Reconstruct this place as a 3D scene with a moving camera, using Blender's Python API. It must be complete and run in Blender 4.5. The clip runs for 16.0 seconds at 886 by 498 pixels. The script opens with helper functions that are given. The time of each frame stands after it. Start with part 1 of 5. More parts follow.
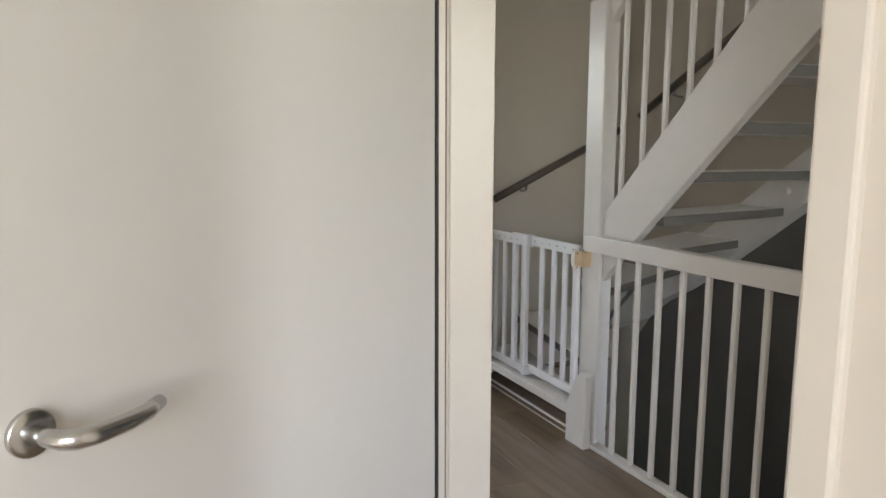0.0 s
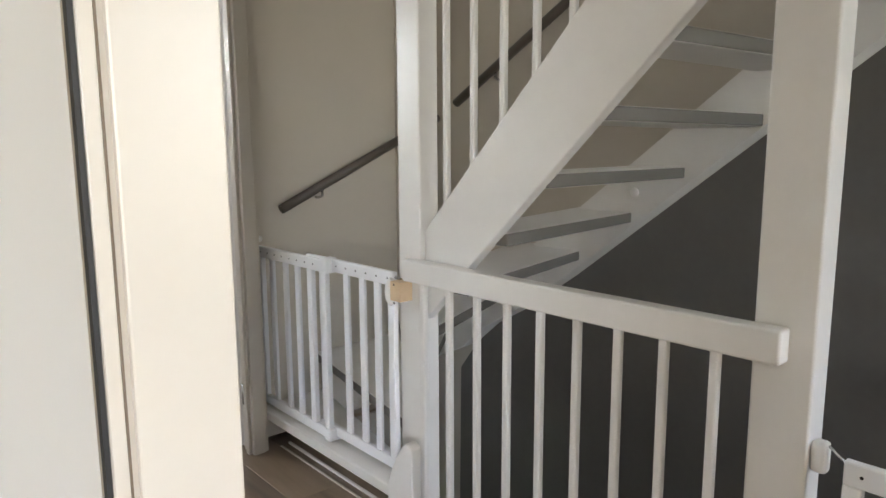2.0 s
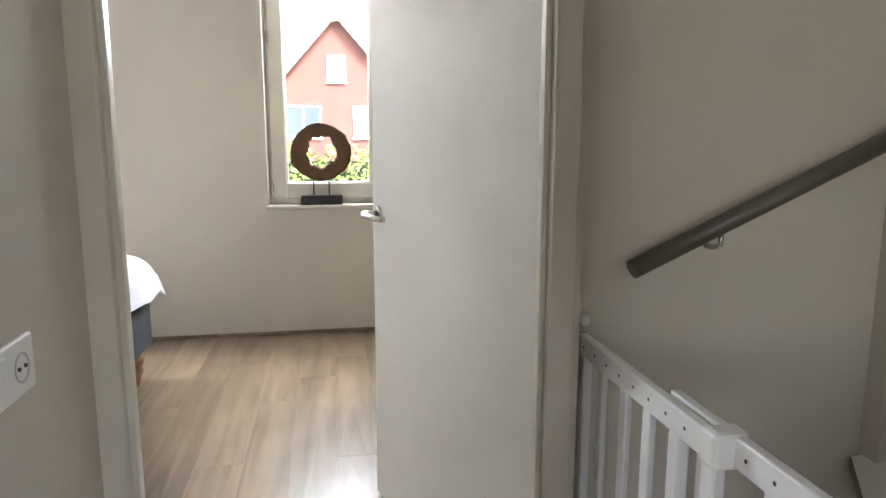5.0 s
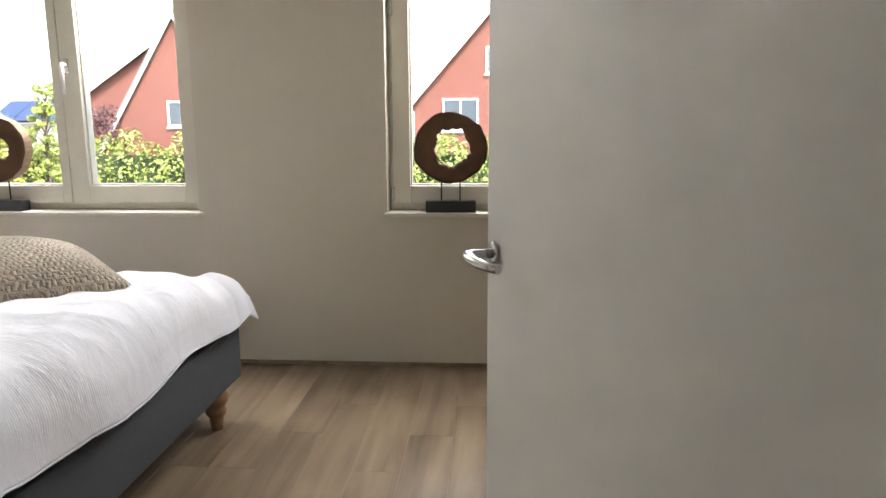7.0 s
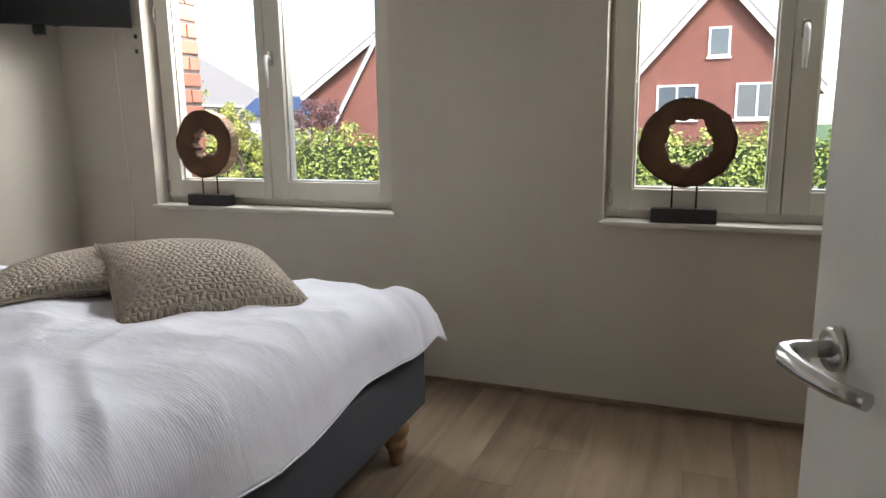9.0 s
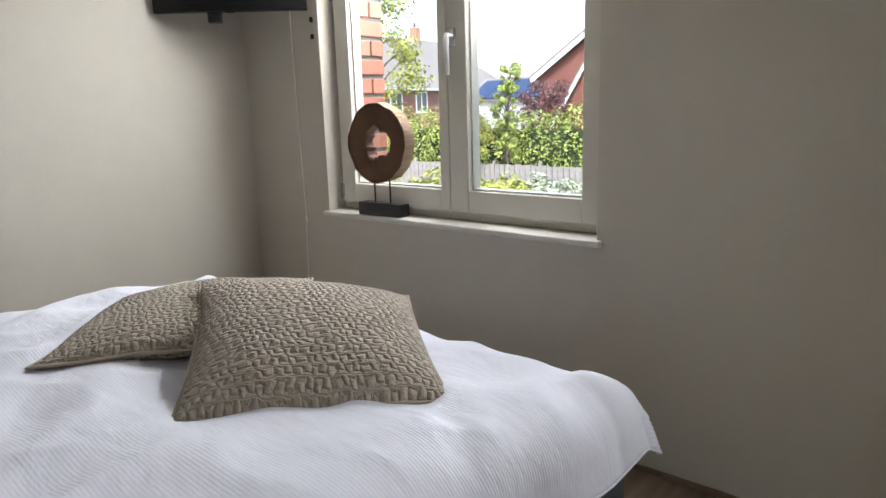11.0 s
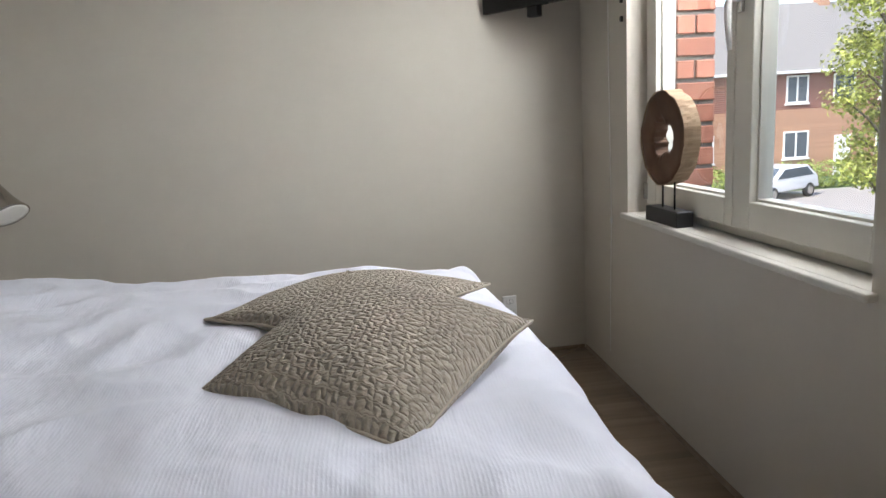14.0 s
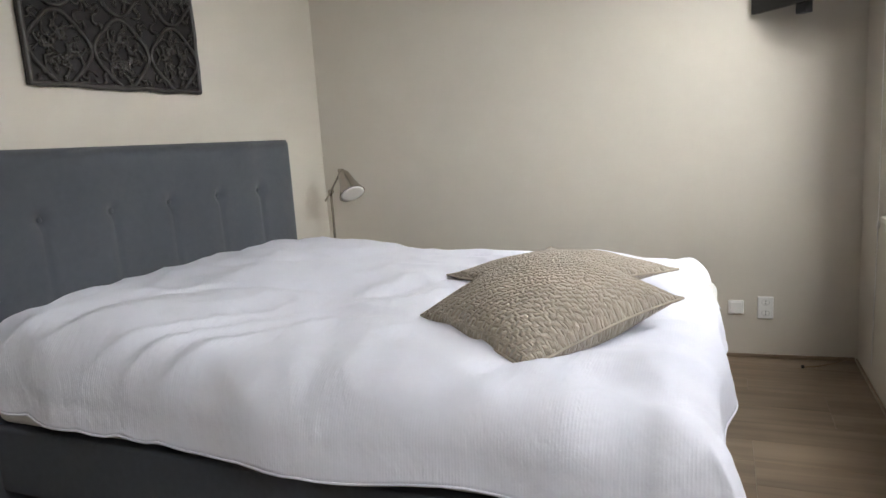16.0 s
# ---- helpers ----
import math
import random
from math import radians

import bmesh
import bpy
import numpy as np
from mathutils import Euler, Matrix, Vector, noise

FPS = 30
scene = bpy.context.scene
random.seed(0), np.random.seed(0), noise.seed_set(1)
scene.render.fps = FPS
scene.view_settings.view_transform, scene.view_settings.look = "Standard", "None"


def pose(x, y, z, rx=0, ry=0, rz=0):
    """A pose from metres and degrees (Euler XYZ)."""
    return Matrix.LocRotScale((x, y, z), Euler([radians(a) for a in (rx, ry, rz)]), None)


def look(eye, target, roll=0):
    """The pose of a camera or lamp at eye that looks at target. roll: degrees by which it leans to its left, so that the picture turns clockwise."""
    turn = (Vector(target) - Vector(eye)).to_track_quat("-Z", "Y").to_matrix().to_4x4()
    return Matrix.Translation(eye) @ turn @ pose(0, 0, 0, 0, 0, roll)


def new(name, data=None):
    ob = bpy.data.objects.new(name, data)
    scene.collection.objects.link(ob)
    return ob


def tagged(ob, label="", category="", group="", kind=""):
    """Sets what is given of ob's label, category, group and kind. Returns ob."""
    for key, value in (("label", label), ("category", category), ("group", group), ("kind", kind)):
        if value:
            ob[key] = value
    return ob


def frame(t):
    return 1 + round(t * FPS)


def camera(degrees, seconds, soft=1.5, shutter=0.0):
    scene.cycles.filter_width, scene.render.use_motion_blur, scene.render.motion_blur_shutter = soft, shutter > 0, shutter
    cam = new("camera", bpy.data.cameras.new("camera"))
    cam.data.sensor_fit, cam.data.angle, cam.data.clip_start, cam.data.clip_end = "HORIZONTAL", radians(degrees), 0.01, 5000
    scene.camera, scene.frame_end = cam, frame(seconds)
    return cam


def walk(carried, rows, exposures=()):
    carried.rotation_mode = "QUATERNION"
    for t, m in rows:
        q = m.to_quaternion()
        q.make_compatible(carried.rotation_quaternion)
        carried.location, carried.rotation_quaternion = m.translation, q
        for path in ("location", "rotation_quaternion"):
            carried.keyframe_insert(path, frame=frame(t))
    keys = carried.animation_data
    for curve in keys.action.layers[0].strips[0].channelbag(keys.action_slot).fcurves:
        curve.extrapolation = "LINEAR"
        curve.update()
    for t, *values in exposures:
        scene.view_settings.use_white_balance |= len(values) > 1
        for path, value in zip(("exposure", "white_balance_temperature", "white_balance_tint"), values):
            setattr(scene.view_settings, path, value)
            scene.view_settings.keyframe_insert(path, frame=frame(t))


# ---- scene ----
cam = camera(67.3, 16.0)
PATH = [
    (0, (-0.038, 0.228, 1.263), (0.798, 2.024, 0.983), 0.1),
    (0.5, (0.014, 0.376, 1.272), (1.09, 2.037, 0.987), -0.2),
    (1, (0.156, 0.552, 1.252), (1.411, 2.083, 0.972), -0.2),
    (1.5, (0.277, 0.69, 1.246), (1.581, 2.18, 0.962), -0.3),
    (2, (0.417, 0.893, 1.269), (1.732, 2.37, 0.973), -0.3),
    (2.5, (0.542, 1.072, 1.266), (1.852, 2.553, 0.967), -0.3),
    (3, (0.741, 1.241, 1.263), (1.94, 2.813, 0.967), -0.3),
    (3.5, (0.832, 1.411, 1.267), (1.786, 3.14, 0.95), -0.4),
    (4, (0.924, 1.661, 1.276), (1.606, 3.512, 0.95), -0.4),
    (4.5, (1.027, 1.903, 1.281), (1.522, 3.813, 0.951), -0.3),
    (5, (1.146, 2.150, 1.297), (1.482, 4.094, 0.971), 0.1),
    (7.5, (1.294, 3.174, 1.294), (1.075, 5.131, 0.942), -0.5),
    (8, (1.245, 3.259, 1.311), (0.912, 5.198, 0.95), -0.6),
    (8.5, (1.192, 3.368, 1.296), (0.667, 5.263, 0.931), -0.6),
    (9, (1.16, 3.564, 1.303), (0.454, 5.398, 0.935), -0.8),
    (9.5, (1.146, 3.782, 1.318), (0.233, 5.522, 0.945), -1.1),
    (10, (1.056, 3.978, 1.334), (-0.047, 5.6, 0.942), -1.4),
    (12.5, (0.745, 5.004, 1.371), (-0.753, 6.267, 0.971), -2.1),
    (13, (0.8, 5.189, 1.362), (-0.872, 6.212, 0.967), -2.5),
    (13.5, (0.933, 5.309, 1.324), (-0.931, 5.924, 0.945), -2.9),
    (14, (1.147, 5.426, 1.323), (-0.808, 5.628, 0.952), -3.4),
    (14.5, (1.27, 5.591, 1.319), (-0.693, 5.446, 0.963), -3.8),
    (15, (1.375, 5.743, 1.324), (-0.543, 5.289, 0.986), -4.0),
    (15.5, (1.473, 5.848, 1.316), (-0.37, 5.137, 1.0), -4.0),
    (16, (1.571, 5.943, 1.308), (-0.243, 5.163, 0.993), -3.8),
]
EXPOSURES = [(0.0, 3.92, 6450, 10), (1.0, 4.25, 6450, 10), (2.0, 4.42, 6400, 10), (3.0, 4.40, 6400, 10), (3.5, 4.15, 6450, 10), (4.0, 4.1, 6400, 10), (5.0, 4.15, 6400, 10), (7.5, 3.10, 7000, 10), (8.0, 2.95, 6950, 10), (9.0, 2.66, 6650, 10), (10.0, 2.65, 6500, 10), (13.0, 2.34, 6400, 10), (14.5, 2.48, 6480, 10), (16.0, 2.72, 6600, 10)]
walk(cam, [(t, look(eye, target, roll)) for t, eye, target, roll in PATH], EXPOSURES)

# ---- light ----
world = bpy.data.worlds.new("sky")
scene.world = world
world.use_nodes = True
wn = world.node_tree
sky = wn.nodes.new("ShaderNodeTexSky")
sky.sky_type, sky.sun_disc = "NISHITA", False
sky.sun_elevation, sky.sun_rotation = radians(50), radians(146)
sky.air_density, sky.dust_density, sky.ozone_density = 1.0, 1.5, 0.5
wn.links.new(sky.outputs[0], wn.nodes["Background"].inputs[0])
wn.nodes["Background"].inputs[1].default_value = 0.10
SUN = bpy.data.lights.new("sun", "SUN")
SUN.energy, SUN.angle, SUN.color = 1.0, radians(12), (1.0, 0.96, 0.9)
sun = new("sun", SUN)
sun.matrix_world = look((0, 0, 30), (-0.5, 0.75, 30 - 1.1))


def added_lamp(name, eye, target, w, h, power, color=(0.97, 0.985, 1.0)):
    """An added area lamp that stands in for daylight from outside."""
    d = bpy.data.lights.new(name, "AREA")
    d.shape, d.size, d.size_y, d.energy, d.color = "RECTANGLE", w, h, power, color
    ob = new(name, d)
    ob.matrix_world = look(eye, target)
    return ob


# Added for brightness: the windows these two stand for are never seen.
added_lamp("added_room_daylight", (-1.5, -1.58, 1.55), (0.6, 1.0, 1.0), 1.5, 1.3, 4.4, (1.0, 0.92, 0.87))
added_lamp("added_landing_daylight", (2.2, -1.57, 1.6), (1.75, 1.5, 1.0), 0.75, 1.3, 0.95, (1.0, 0.93, 0.875))
# Added fill over the landing; the roof above it has no opening.
added_lamp("added_landing_fill", (1.45, 2.1, 5.15), (1.45, 2.101, 0), 1.1, 1.8, 0.4, (1.0, 0.95, 0.90))
# Added lamps high in the bedroom windows, on top of the sky's own light.
added_lamp("daylight_window", (-1.06, 6.955, 2.215), (-2.3, 4.6, 1.0), 1.25, 0.18, 10.0)
added_lamp("daylight_window", (1.50, 6.955, 2.215), (0.0, 4.6, 0.8), 1.25, 0.18, 6.5)


# ---- materials ----
def mat(name, color, rough=0.5, metal=0.0, var=0.06, scale=6.0, bump=0.0, bscale=200.0, spec=0.5, per_object=0.0, sheen=0.0, coat=0.0):
    """A painted or plain surface: two scales of tone, one of relief."""
    m = bpy.data.materials.new(name)
    m.use_nodes = True
    nt = m.node_tree
    b = nt.nodes["Principled BSDF"]
    b.inputs["Roughness"].default_value, b.inputs["Metallic"].default_value = rough, metal
    b.inputs["Specular IOR Level"].default_value = spec
    b.inputs["Sheen Weight"].default_value, b.inputs["Coat Weight"].default_value = sheen, coat
    tc = nt.nodes.new("ShaderNodeTexCoord")
    n1, n2 = nt.nodes.new("ShaderNodeTexNoise"), nt.nodes.new("ShaderNodeTexNoise")
    n1.inputs["Scale"].default_value, n1.inputs["Detail"].default_value = scale, 4
    n2.inputs["Scale"].default_value, n2.inputs["Detail"].default_value = scale * 12, 3
    add = nt.nodes.new("ShaderNodeMath")
    add.operation = "MULTIPLY_ADD"
    add.inputs[1].default_value = 0.4
    for n in (n1, n2):
        nt.links.new(tc.outputs["Object"], n.inputs["Vector"])
    nt.links.new(n2.outputs["Fac"], add.inputs[0])
    nt.links.new(n1.outputs["Fac"], add.inputs[2])
    fac = add.outputs[0]
    if per_object:
        oi, mad = nt.nodes.new("ShaderNodeObjectInfo"), nt.nodes.new("ShaderNodeMath")
        mad.operation, mad.inputs[1].default_value = "MULTIPLY_ADD", per_object
        nt.links.new(oi.outputs["Random"], mad.inputs[0])
        nt.links.new(fac, mad.inputs[2])
        fac = mad.outputs[0]
    mr = nt.nodes.new("ShaderNodeMapRange")
    mr.inputs[1].default_value, mr.inputs[2].default_value = 0.35, 1.05 + per_object
    mr.inputs[3].default_value, mr.inputs[4].default_value = 1 - var, 1 + var
    nt.links.new(fac, mr.inputs[0])
    mul = nt.nodes.new("ShaderNodeVectorMath")
    mul.operation = "SCALE"
    mul.inputs[0].default_value = color[:3]
    nt.links.new(mr.outputs[0], mul.inputs["Scale"])
    nt.links.new(mul.outputs[0], b.inputs["Base Color"])
    if bump:
        n3, bp = nt.nodes.new("ShaderNodeTexNoise"), nt.nodes.new("ShaderNodeBump")
        n3.inputs["Scale"].default_value, n3.inputs["Detail"].default_value = bscale, 3
        bp.inputs["Strength"].default_value, bp.inputs["Distance"].default_value = bump, 0.002
        nt.links.new(tc.outputs["Object"], n3.inputs["Vector"])
        nt.links.new(n3.outputs["Fac"], bp.inputs["Height"])
        nt.links.new(bp.outputs[0], b.inputs["Normal"])
    return m


def wood(name, dark, light, rough=0.4, grain=(18, 1.2, 18), per_object=0.35, bump=0.06):
    """Wood grain along the local y axis, with knots and a shade per piece."""
    m = bpy.data.materials.new(name)
    m.use_nodes = True
    nt = m.node_tree
    b = nt.nodes["Principled BSDF"]
    b.inputs["Roughness"].default_value = rough
    tc, mp = nt.nodes.new("ShaderNodeTexCoord"), nt.nodes.new("ShaderNodeMapping")
    oi = nt.nodes.new("ShaderNodeObjectInfo")
    off = nt.nodes.new("ShaderNodeVectorMath")
    off.operation, off.inputs[1].default_value = "MULTIPLY_ADD", (37.0, 61.0, 13.0)
    nt.links.new(oi.outputs["Random"], off.inputs[0])
    nt.links.new(tc.outputs["Object"], off.inputs[2])
    mp.inputs["Scale"].default_value = grain
    nt.links.new(off.outputs[0], mp.inputs["Vector"])
    n1, n2 = nt.nodes.new("ShaderNodeTexNoise"), nt.nodes.new("ShaderNodeTexNoise")
    n1.inputs["Scale"].default_value, n1.inputs["Detail"].default_value, n1.inputs["Distortion"].default_value = 1.0, 8, 0.8
    n2.inputs["Scale"].default_value, n2.inputs["Detail"].default_value = 2.2, 2
    nt.links.new(mp.outputs[0], n1.inputs["Vector"])
    nt.links.new(off.outputs[0], n2.inputs["Vector"])
    a1, a2 = nt.nodes.new("ShaderNodeMath"), nt.nodes.new("ShaderNodeMath")
    a1.operation, a1.inputs[1].default_value = "MULTIPLY_ADD", 0.5
    a2.operation, a2.inputs[1].default_value = "MULTIPLY_ADD", per_object
    nt.links.new(n2.outputs["Fac"], a1.inputs[0])
    nt.links.new(n1.outputs["Fac"], a1.inputs[2])
    nt.links.new(oi.outputs["Random"], a2.inputs[0])
    nt.links.new(a1.outputs[0], a2.inputs[2])
    cr = nt.nodes.new("ShaderNodeMapRange")
    cr.inputs[1].default_value, cr.inputs[2].default_value = 0.5, 1.05 + per_object
    mix = nt.nodes.new("ShaderNodeMix")
    mix.data_type = "RGBA"
    mix.inputs[6].default_value, mix.inputs[7].default_value = (*dark, 1), (*light, 1)
    nt.links.new(a2.outputs[0], cr.inputs[0])
    nt.links.new(cr.outputs[0], mix.inputs[0])
    nt.links.new(mix.outputs[2], b.inputs["Base Color"])
    bp = nt.nodes.new("ShaderNodeBump")
    bp.inputs["Strength"].default_value, bp.inputs["Distance"].default_value = bump, 0.003
    nt.links.new(n1.outputs["Fac"], bp.inputs["Height"])
    nt.links.new(bp.outputs[0], b.inputs["Normal"])
    return m


def quilt(name, color):
    """Linen with rows of stitched meander lines."""
    m = mat(name, color, 0.85, var=0.12, scale=9, sheen=0.15)
    nt = m.node_tree
    b = nt.nodes["Principled BSDF"]

    def op(kind, a, c=None, d=None):
        n = nt.nodes.new("ShaderNodeMath")
        n.operation = kind
        for k, v in enumerate((a, c, d)):
            if v is None:
                continue
            if isinstance(v, (int, float)):
                n.inputs[k].default_value = v
            else:
                nt.links.new(v, n.inputs[k])
        return n.outputs[0]

    tc, sp = nt.nodes.new("ShaderNodeTexCoord"), nt.nodes.new("ShaderNodeSeparateXYZ")
    n1, n2 = nt.nodes.new("ShaderNodeTexNoise"), nt.nodes.new("ShaderNodeTexNoise")
    n1.inputs["Scale"].default_value, n2.inputs["Scale"].default_value = 5.0, 420.0
    for n in (sp, n1, n2):
        nt.links.new(tc.outputs["UV"], n.inputs[0])
    u, v = sp.outputs[0], sp.outputs[1]
    n5 = nt.nodes.new("ShaderNodeTexNoise")
    n5.inputs["Scale"].default_value, n5.inputs["Detail"].default_value = 26.0, 2
    nt.links.new(tc.outputs["UV"], n5.inputs[0])
    row_ = op("ADD", op("ADD", op("MULTIPLY", v, 25.0), op("MULTIPLY", n1.outputs["Fac"], 0.8)), op("MULTIPLY", n5.outputs["Fac"], 0.6))
    turn = op("MULTIPLY", op("FLOOR", row_), 2.4)
    col = op("ADD", op("ADD", op("MULTIPLY", u, 31.0), turn), op("ADD", op("MULTIPLY", n1.outputs["Fac"], 3.0), op("MULTIPLY", n5.outputs["Fac"], 1.0)))
    wave = op("SINE", op("MULTIPLY", col, 3.14159))
    square = op("DIVIDE", wave, op("ADD", op("ABSOLUTE", wave), 0.22))
    fy = op("SUBTRACT", op("FRACT", row_), 0.5)
    level = op("ABSOLUTE", op("SUBTRACT", fy, op("MULTIPLY", square, 0.33)))
    upright = op("MAXIMUM", op("MULTIPLY", op("PINGPONG", col, 0.5), 0.62), op("SUBTRACT", op("ABSOLUTE", fy), 0.27))
    seam = op("ADD", op("MULTIPLY", op("SUBTRACT", 0.5, op("ABSOLUTE", fy)), 1.0), 0.11)
    d = op("MINIMUM", op("MINIMUM", level, upright), seam)
    h = op("POWER", op("MINIMUM", op("MULTIPLY", d, 4.2), 1.0), 0.6)
    h = op("ADD", h, op("MULTIPLY", n2.outputs["Fac"], 0.12))
    bp = nt.nodes.new("ShaderNodeBump")
    bp.inputs["Strength"].default_value, bp.inputs["Distance"].default_value = 0.95, 0.009
    crease, cm = nt.nodes.new("ShaderNodeTexNoise"), nt.nodes.new("ShaderNodeMapping")
    cm.inputs["Scale"].default_value = (7.0, 55.0, 1.0)
    crease.inputs["Scale"].default_value, crease.inputs["Detail"].default_value, crease.inputs["Distortion"].default_value = 1.0, 4, 0.8
    nt.links.new(tc.outputs["UV"], cm.inputs["Vector"])
    nt.links.new(cm.outputs[0], crease.inputs["Vector"])
    h = op("ADD", h, op("MULTIPLY", crease.outputs["Fac"], 0.8))
    nt.links.new(h, bp.inputs["Height"])
    nt.links.new(bp.outputs[0], b.inputs["Normal"])
    return m


def cotton(name, color):
    """White seersucker: fine ribs and soft creases."""
    m = mat(name, color, 0.8, var=0.03, scale=5, sheen=0.1)
    nt = m.node_tree
    b = nt.nodes["Principled BSDF"]
    tc, wv, nz = nt.nodes.new("ShaderNodeTexCoord"), nt.nodes.new("ShaderNodeTexWave"), nt.nodes.new("ShaderNodeTexNoise")
    wv.bands_direction = "Y"
    wv.inputs["Scale"].default_value, wv.inputs["Distortion"].default_value = 38.0, 1.2
    wv.inputs["Detail"].default_value, wv.inputs["Detail Scale"].default_value = 2, 3
    nz.inputs["Scale"].default_value, nz.inputs["Detail"].default_value = 1.0, 6
    nz.inputs["Distortion"].default_value = 0.25
    mp = nt.nodes.new("ShaderNodeMapping")
    mp.inputs["Rotation"].default_value, mp.inputs["Scale"].default_value = (0, 0, 0.6), (4.0, 8.5, 5.0)
    nt.links.new(tc.outputs["Object"], mp.inputs["Vector"])
    nt.links.new(mp.outputs[0], nz.inputs["Vector"])
    nt.links.new(tc.outputs["Object"], wv.inputs["Vector"])
    b1, b2 = nt.nodes.new("ShaderNodeBump"), nt.nodes.new("ShaderNodeBump")
    b1.inputs["Strength"].default_value, b1.inputs["Distance"].default_value = 0.11, 0.003
    b2.inputs["Strength"].default_value, b2.inputs["Distance"].default_value = 0.6, 0.016
    nt.links.new(wv.outputs["Fac"], b1.inputs["Height"])
    n4, m4, ridge, ad = nt.nodes.new("ShaderNodeTexNoise"), nt.nodes.new("ShaderNodeMapping"), nt.nodes.new("ShaderNodeMath"), nt.nodes.new("ShaderNodeMath")
    n4.inputs["Scale"].default_value, n4.inputs["Detail"].default_value, n4.inputs["Distortion"].default_value = 1.0, 3, 0.4
    m4.inputs["Rotation"].default_value, m4.inputs["Scale"].default_value = (0, 0, -0.5), (4.0, 11.0, 6.0)
    nt.links.new(tc.outputs["Object"], m4.inputs["Vector"])
    nt.links.new(m4.outputs[0], n4.inputs["Vector"])
    ridge.operation, ridge.inputs[1].default_value = "PINGPONG", 0.12
    ad.operation, ad.inputs[1].default_value = "MULTIPLY_ADD", 0.45
    nt.links.new(n4.outputs["Fac"], ridge.inputs[0])
    nt.links.new(ridge.outputs[0], ad.inputs[0])
    nt.links.new(nz.outputs["Fac"], ad.inputs[2])
    nt.links.new(ad.outputs[0], b2.inputs["Height"])
    nt.links.new(b1.outputs[0], b2.inputs["Normal"])
    nt.links.new(b2.outputs[0], b.inputs["Normal"])
    return m


def glass_mat():
    m = bpy.data.materials.new("window_glass")
    m.use_nodes = True
    b = m.node_tree.nodes["Principled BSDF"]
    b.inputs["Base Color"].default_value = (1, 1, 1, 1)
    b.inputs["Roughness"].default_value, b.inputs["IOR"].default_value, b.inputs["Transmission Weight"].default_value = 0.0, 1.45, 1.0
    return m


PAINT = mat("wall_paint", (0.565, 0.52, 0.45), 0.75, var=0.025, scale=2.5, bump=0.12, bscale=320)
CEIL = mat("ceiling_paint", (0.72, 0.71, 0.68), 0.9, var=0.02, bump=0.1)
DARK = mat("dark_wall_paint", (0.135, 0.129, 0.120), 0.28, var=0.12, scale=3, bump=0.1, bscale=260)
WHITE = mat("white_gloss_paint", (0.74, 0.725, 0.695), 0.32, var=0.03, scale=5, bump=0.04, bscale=90)
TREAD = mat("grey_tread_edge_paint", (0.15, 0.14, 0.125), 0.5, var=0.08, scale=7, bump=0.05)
DOOR = mat("door_laminate", (0.68, 0.66, 0.62), 0.6, spec=0.25, var=0.015, scale=1.5, bump=0.015, bscale=40)
TRIM = mat("cream_steel_frame", (0.57, 0.53, 0.465), 0.35, var=0.03, scale=4)
GATE = mat("white_lacquer", (0.83, 0.84, 0.86), 0.35, var=0.02, scale=9)
PLASTIC = mat("white_plastic", (0.78, 0.77, 0.75), 0.3, var=0.02)
RUBBER_SHADE = mat("black_rubber_and_shade", (0.02, 0.02, 0.02), 0.6)
STEEL = mat("brushed_steel", (0.55, 0.55, 0.54), 0.25, 1.0, var=0.05, scale=30, bump=0.02, bscale=400)
CHROME = mat("nickel_plate", (0.46, 0.43, 0.39), 0.14, 1.0, var=0.04)
SHADE_IN = mat("lamp_white_inside", (0.82, 0.8, 0.75), 0.5)
RAILW = mat("dark_handrail_paint", (0.1, 0.085, 0.07), 0.35, var=0.15, scale=12)
PINE = wood("pine_block", (0.55, 0.38, 0.22), (0.75, 0.58, 0.38), 0.5)
OAK = wood("oak_plank", (0.105, 0.073, 0.049), (0.355, 0.265, 0.183), 0.32, (12, 1.0, 12), 0.16)
LEGW = wood("turned_beech", (0.2, 0.11, 0.055), (0.33, 0.19, 0.1), 0.4)
RING = wood("raw_teak", (0.07, 0.032, 0.016), (0.18, 0.09, 0.045), 0.75, (6, 6, 6), 0.1, 0.5)
BARK = wood("weathered_teak_rim", (0.22, 0.14, 0.08), (0.4, 0.28, 0.18), 0.85, (40, 2, 40), 0.1, 0.8)
BLACKW = mat("black_stained_wood", (0.018, 0.018, 0.02), 0.45, var=0.2, scale=14)
IRON = mat("black_iron", (0.03, 0.028, 0.026), 0.5, 0.6)
FABRIC = mat("slate_fabric", (0.062, 0.068, 0.08), 0.9, var=0.1, scale=40, bump=0.3, bscale=900, sheen=0.2)
FABRIC_D = mat("dark_base_fabric", (0.058, 0.064, 0.078), 0.9, var=0.1, scale=40, bump=0.3, bscale=900)
DUVET = cotton("white_cotton", (0.74, 0.745, 0.83))
QUILT = quilt("taupe_quilted_linen", (0.41, 0.35, 0.275))
CARVED = mat("dark_carved_wood", (0.034, 0.030, 0.027), 0.38, var=0.4, scale=20, bump=0.3, bscale=150)
CARVED_B = mat("panel_backing", (0.012, 0.01, 0.009), 0.7)
SCREEN = mat("tv_black", (0.012, 0.012, 0.013), 0.22)
GLASS = glass_mat()
SILL = mat("sill_composite", (0.62, 0.59, 0.53), 0.4, var=0.04, scale=15)
FRAMEP = mat("window_frame_paint", (0.6, 0.57, 0.5), 0.38, var=0.03, scale=4)
